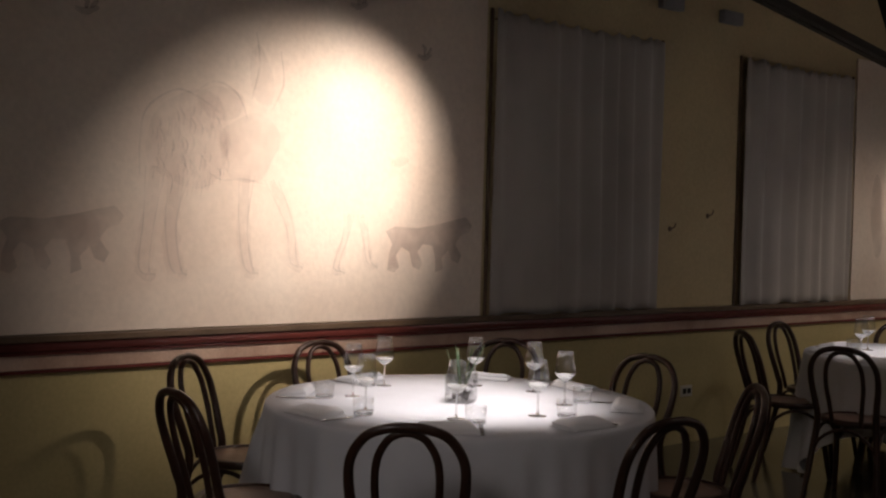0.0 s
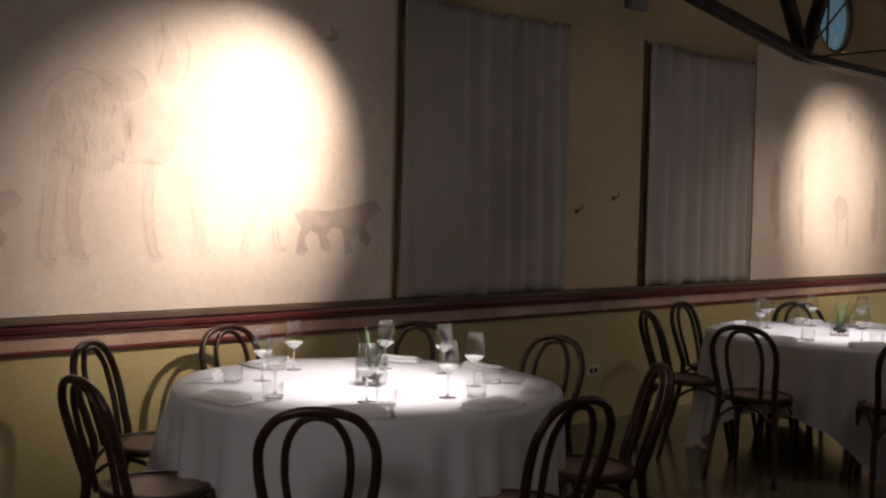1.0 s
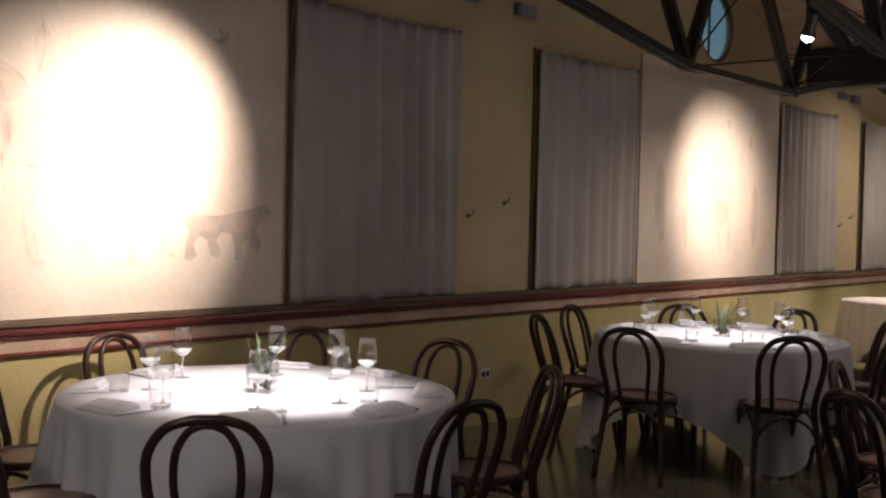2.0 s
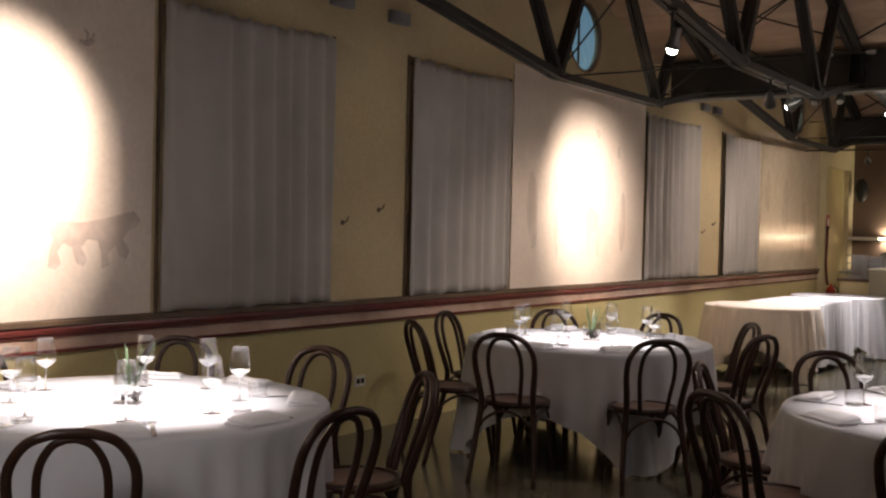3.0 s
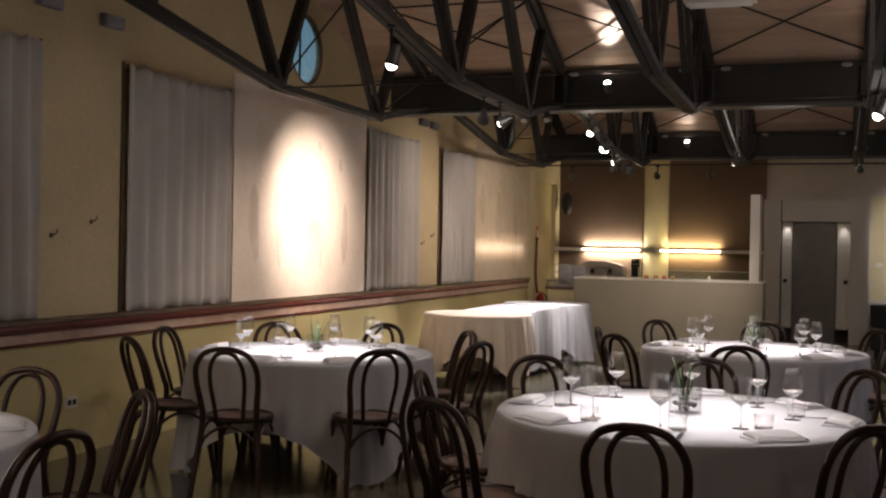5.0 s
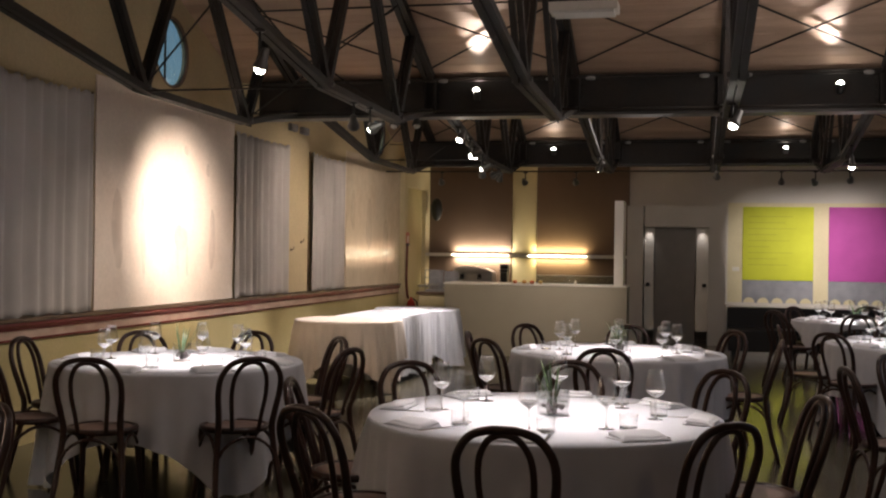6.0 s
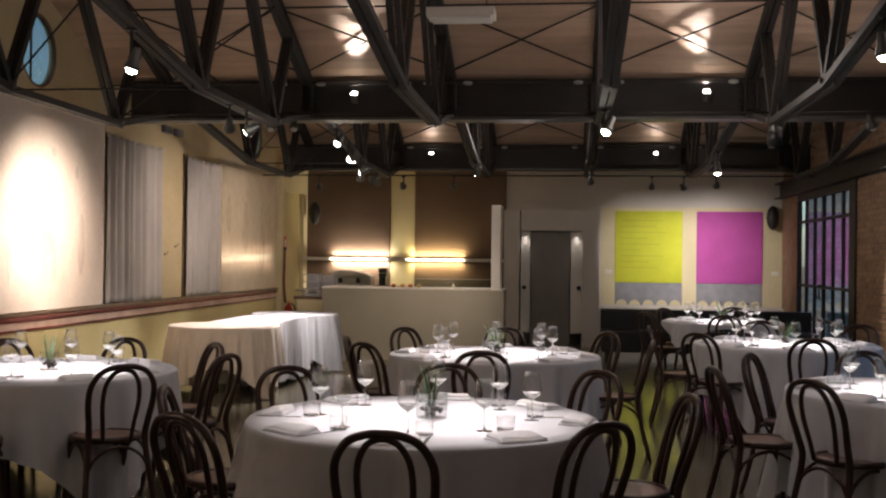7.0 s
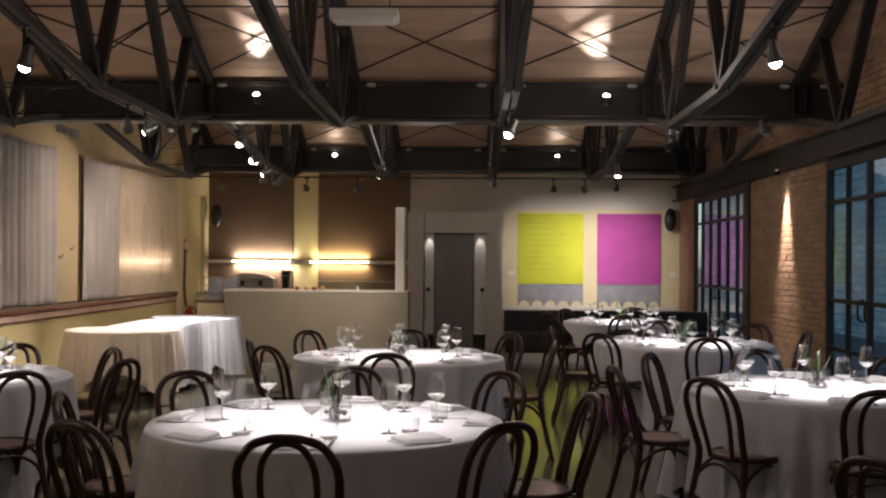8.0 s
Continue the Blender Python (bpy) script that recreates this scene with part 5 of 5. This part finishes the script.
# ---------------------------------------------------------------- spotlights on the steel
def can(eye, target, drop=0.12, lit=True, label="small grey spotlight can on a bracket, lit"):
    t = thing("spotlight", pose(*eye), label, "spotlight", "spotlights")
    m = look((0, 0, 0), Vector(target) - Vector(eye))
    b2 = bmesh.new()
    lathe(b2, [(0.001, 0.13), (0.018, 0.13), (0.026, 0.115), (0.031, 0.06), (0.046, 0.02), (0.052, -0.008), (0.047, -0.008), (0.043, 0.0), (0.001, 0.002)], 18)
    ob = part("can", b2, CHROME, t, m=m @ pose(0, 0, 0.03))
    b2 = bmesh.new()
    lathe(b2, [(0.001, -0.016), (0.018, -0.012), (0.030, -0.002), (0.036, 0.010), (0.036, 0.016), (0.001, 0.018)], 18)
    lens = part("lens", b2, BULB if lit else DIFFUSER, ob, "glowing lamp face" if lit else "", m=pose(0, 0, -0.026))
    lens.visible_shadow = False
    b2 = bmesh.new()
    tube(b2, [(0, 0, 0.06), (0, 0, drop)], 0.010, 8)
    lathe(b2, [(0.001, drop - 0.02), (0.035, drop - 0.02), (0.035, drop), (0.001, drop)], 12)
    part("stem", b2, BLACK, t)
    return t


def hung(eye, target, lit=True, label="small grey spotlight can hanging from the truss, lit"):
    return can(eye, target, chord_z(eye[1]) - eye[2] - 0.02, lit, label)


for eye, target, *_ in WALL_SPOTS:
    away = (Vector(eye) - Vector(target)).normalized() * 0.06
    hung(Vector(eye) + away, target)
for key, eye in TABLE_SPOTS.items():
    t = hung(Vector(eye) + Vector((0, 0, 0.06)), (*TABLES[key], 0.75), label="grey spotlight can, its lamp face hidden by an added cylinder" if key == "e" else "small grey spotlight can hanging from the truss, lit")
    # black cylinder added to hide the lit face, as this can looks unlit
    if key == "e":
        q = bmesh.new()
        lathe(q, [(0.061, 0.02), (0.063, 0.02), (0.063, -0.10), (0.059, -0.10), (0.059, 0.02)], 18)
        part("snoot", q, BLACK, t, "black cylinder added to hide the lamp face", m=look((0, 0, 0), Vector((*TABLES[key], 0.75)) - Vector(eye)) @ pose(0, 0, 0.01))
hung(Vector(SERVICE_SPOT[0]) + Vector((0.02, 0, 0.06)), SERVICE_SPOT[1])
hung(Vector(SERVICE_SPOT_B[0]) + Vector((0.02, 0, 0.06)), SERVICE_SPOT_B[1])
for eye, target in WASH_SPOTS:
    hung(Vector(eye) + (Vector(eye) - Vector(target)).normalized() * 0.06, target)
for eye, target in ART_SPOTS:
    away = (Vector(eye) - Vector(target)).normalized() * 0.06
    can(Vector(eye) + away, target, 2.78 - eye[2] - away.z, True)
setting("trim_rod", tube(bmesh.new(), [(XL, 16.92, 2.79), (XR, 16.92, 2.79)], 0.012, 6), STEEL, "thin steel rod carrying spotlights", "rod")
dl = thing("downlight", pose(BRICK_SPOT[0][0], BRICK_SPOT[0][1], 2.592), "small black downlight fixed under the steel lintel", "downlight")
q = bmesh.new()
lathe(q, [(0.030, 0.0), (0.045, 0.0), (0.045, -0.045), (0.040, -0.045), (0.030, -0.008)], 14)
part("housing", q, BLACK, dl)
q = bmesh.new()
lathe(q, [(0.001, -0.008), (0.029, -0.008), (0.029, -0.004), (0.001, -0.004)], 14)
part("lens", q, BULB, dl, "glowing lamp face").visible_shadow = False
# unseen can of the added aisle lamp
hung(Vector(AISLE_FILL[0]) + (Vector(AISLE_FILL[0]) - Vector(AISLE_FILL[1])).normalized() * 0.06, AISLE_FILL[1])
# unseen cans of the added rear lamps
for eye, target in REAR_FILL_CANS:
    hung(Vector(eye) + Vector((0, 0, 0.06)), target)
# unlit or turned-away cans
DARK = "small grey spotlight can, turned away"
# this one is lit, for the added beam on the cream cloth
hung(Vector(SERVICE_FILL_SPOT[0]) + (Vector(SERVICE_FILL_SPOT[0]) - Vector(SERVICE_FILL_SPOT[1])).normalized() * 0.06, SERVICE_FILL_SPOT[1])
for eye, target in (((-2.72, 15.2, 2.52), (-3.4, 16.4, 1.2)),
                    ((-2.72, 14.0, 2.50), (-3.0, 16.5, 1.2)), ((0.28, 14.6, 2.52), (0.3, 16.5, 1.6))):
    hung(eye, target, False, DARK)
for x, tx in ((-3.95, -4.2), (-2.6, -2.4), (-1.80, -1.6)):
    can((x, 16.92, 2.60), (tx, 19.6, 1.6), 0.18, False, DARK)
for x, t2 in ((2.05, (2.1, 10.8, 1.0)), (2.95, (3.8, 11.6, 1.0)), (-3.1, (-3.3, 10.5, 1.2)), (-2.85, (-2.8, 10.5, 1.0))):
    can((x, 11.0, 2.80), t2, 0.145, False, DARK)


def uplight(x, y, z):
    t = thing("uplight", pose(x, y, z), "small round lit uplight bracketed to the girder", "uplight", "girder uplights")
    b2 = bmesh.new()
    lathe(b2, [(0.001, -0.10), (0.028, -0.10), (0.036, -0.08), (0.042, -0.015), (0.052, 0.0), (0.046, 0.002), (0.038, -0.012), (0.001, -0.014)], 16)
    m = pose(0, 0, 0, 30, 0, 0)
    part("can", b2, CHROME, t, m=m)
    b2 = bmesh.new()
    bmesh.ops.create_uvsphere(b2, u_segments=14, v_segments=8, radius=0.032)
    bmesh.ops.transform(b2, matrix=pose(0, 0, -0.004) @ Matrix.Diagonal((1, 1, 0.75, 1)), verts=b2.verts[:])
    lens = part("lens", b2, BULB, t, "glowing lamp face", m=m)
    lens.visible_shadow = False
    part("bracket", tube(bmesh.new(), [(0, 0.03, -0.06), (0, 0.17, -0.07)], 0.010, 8), BLACK, t)


for place in UPLIGHTS:
    uplight(*place)
# rod with pale clamps in front of the first girder
for g in GIRDERS[1:]:
    t = thing("tie_rod", pose(0, g - 0.30, 3.25), "thin steel tie rod with pale round clamps", "rod", kind="structure")
    part("rod", tube(bmesh.new(), [(XL + 0.01, 0, 0), (XR, 0, 0)], 0.008, 6), STEEL, t)
    for x in TRUSS_X[1:]:
        for s in (-0.20, 0.20):
            q = bmesh.new()
            lathe(q, [(0.001, -0.055), (0.014, -0.045), (0.022, -0.016), (0.022, 0.016), (0.014, 0.045), (0.001, 0.045)], 10, pose(x + s, 0, 0, 0, 90, 0))
            part("clamp", q, CLAMP, t)
lu = thing("ceiling_light", pose(-0.87, 8.6, 3.39), "flat white rectangular emergency light hung under the roof", "ceiling light")
part("housing", box(bmesh.new(), -0.27, 0.27, -0.13, 0.13, 0.02, 0.09, 0.01), WHITE_PAINT, lu)
part("diffuser", box(bmesh.new(), -0.24, 0.24, -0.11, 0.11, 0.0, 0.0195, 0.006), DIFFUSER, lu)
for x in (-0.2, 0.2):
    part("suspension_rod", tube(bmesh.new(), [(x, 0, 0.09), (x, 0, 1.07)], 0.005, 6), STEEL, lu)

# small things on the left wall
for y, z in ((5.81, 3.05), (6.47, 3.04), (12.7, 3.02), (13.1, 3.02)):
    jb = thing("junction_box", pose(XL, y, z), "small grey electrical box high on the wall", "junction box", "junction boxes")
    part("body", box(bmesh.new(), 0.0, 0.05, -0.11, 0.11, -0.045, 0.045, 0.006), PLASTER_GREY, jb)
    part("cover", box(bmesh.new(), 0.051, 0.058, -0.10, 0.10, -0.038, 0.038, 0.003), PLASTER_GREY, jb)
for y, z in ((5.89, 1.51), (6.30, 1.61), (12.75, 1.5), (13.1, 1.6)):
    hk = thing("curtain_hook", pose(XL, y, z), "small dark metal curtain tie-back hook", "hook", "curtain hooks")
    part("hook", tube(bmesh.new(), smooth_path([(0, 0, 0), (0.02, 0.0, 0.003), (0.032, 0.015, 0.015), (0.028, 0.03, 0.04)], 5), 0.005, 6), FRAME_WOOD, hk)
    q = bmesh.new()
    lathe(q, [(0.001, 0), (0.018, 0), (0.018, 0.006), (0.001, 0.008)], 10, pose(0, 0, 0, 0, 90, 0))
    part("rose", q, FRAME_WOOD, hk)
so2 = thing("wall_socket", pose(XL + 0.004, 6.11, 0.37), "cream wall socket near the floor", "socket")
part("plate", box(bmesh.new(), 0, 0.012, -0.06, 0.06, -0.04, 0.04, 0.004), WHITE_PAINT, so2)
for y in (-0.025, 0.025):
    part("outlet", box(bmesh.new(), 0.0125, 0.015, y - 0.018, y + 0.018, -0.018, 0.018, 0.002), BLACK, so2)

# ---------------------------------------------------------------- bricks of the pier and of the wall above the lintel
def brick_mesh(w, h):
    b2 = bmesh.new()
    box(b2, -0.016, 0.02, -w / 2, w / 2, -h / 2, h / 2)
    bmesh.ops.bevel(b2, geom=[e for e in b2.edges if all(v.co.x < 0 for v in e.verts)], offset=0.005, segments=1, affect="EDGES")
    return mesh_of("brick", b2, BRICK)


BW, BH = 0.245, 0.058
whole, half_brick = brick_mesh(BW, BH), brick_mesh(BW / 2 - 0.006, BH)
rnd = random.Random(9)
rest = bmesh.new()
made = 0
y0, y1 = PIERS[1]
row = 0
z = BH / 2 + 0.004
while z + BH / 2 < LINTEL0 - 0.01:
    y = y0 + 0.004 + (0 if row % 2 else BW / 2 + 0.003)
    if not row % 2:
        spots = [(y0 + 0.004 + BW / 4 - 0.003, half_brick)]
    else:
        spots = []
    while y + BW <= y1:
        spots.append((y + BW / 2, whole))
        y += BW + 0.011
    if y1 - y > BW / 2:
        spots.append((y + BW / 4, half_brick))
    for yy, me in spots:
        m = pose(XR + 0.006 + rnd.uniform(-0.002, 0.002), yy, z, rnd.uniform(-0.8, 0.8), 0, rnd.uniform(-0.25, 0.25))
        if 0.55 < z < 2.45 and yy < 13.9 and made < 300:
            ob = new("brick", me)
            ob.parent, ob.matrix_basis = wall, m
            made += 1
        else:
            w = BW if me is whole else BW / 2 - 0.006
            q = bmesh.new()
            box(q, -0.016, 0.02, -w / 2, w / 2, -BH / 2, BH / 2)
            merge(rest, q, m)
    z += BH + 0.0115
    row += 1
tagged(part("brick_rest", rest, BRICK, wall), kind="stuff")
rest = bmesh.new()
z, row = LINTEL1 + BH / 2 + 0.006, 0
while z < 4.6:
    y = 4.9 + (0 if row % 2 else BW / 2)
    while y + BW < YF:
        q = bmesh.new()
        box(q, -0.016, 0.02, -BW / 2, BW / 2, -BH / 2, BH / 2)
        merge(rest, q, pose(XR + 0.006 + rnd.uniform(-0.005, 0.004), y + BW / 2, z))
        y += BW + 0.011
    z += BH + 0.0115
    row += 1
tagged(part("brick_rest", rest, BRICK, upper), kind="stuff")
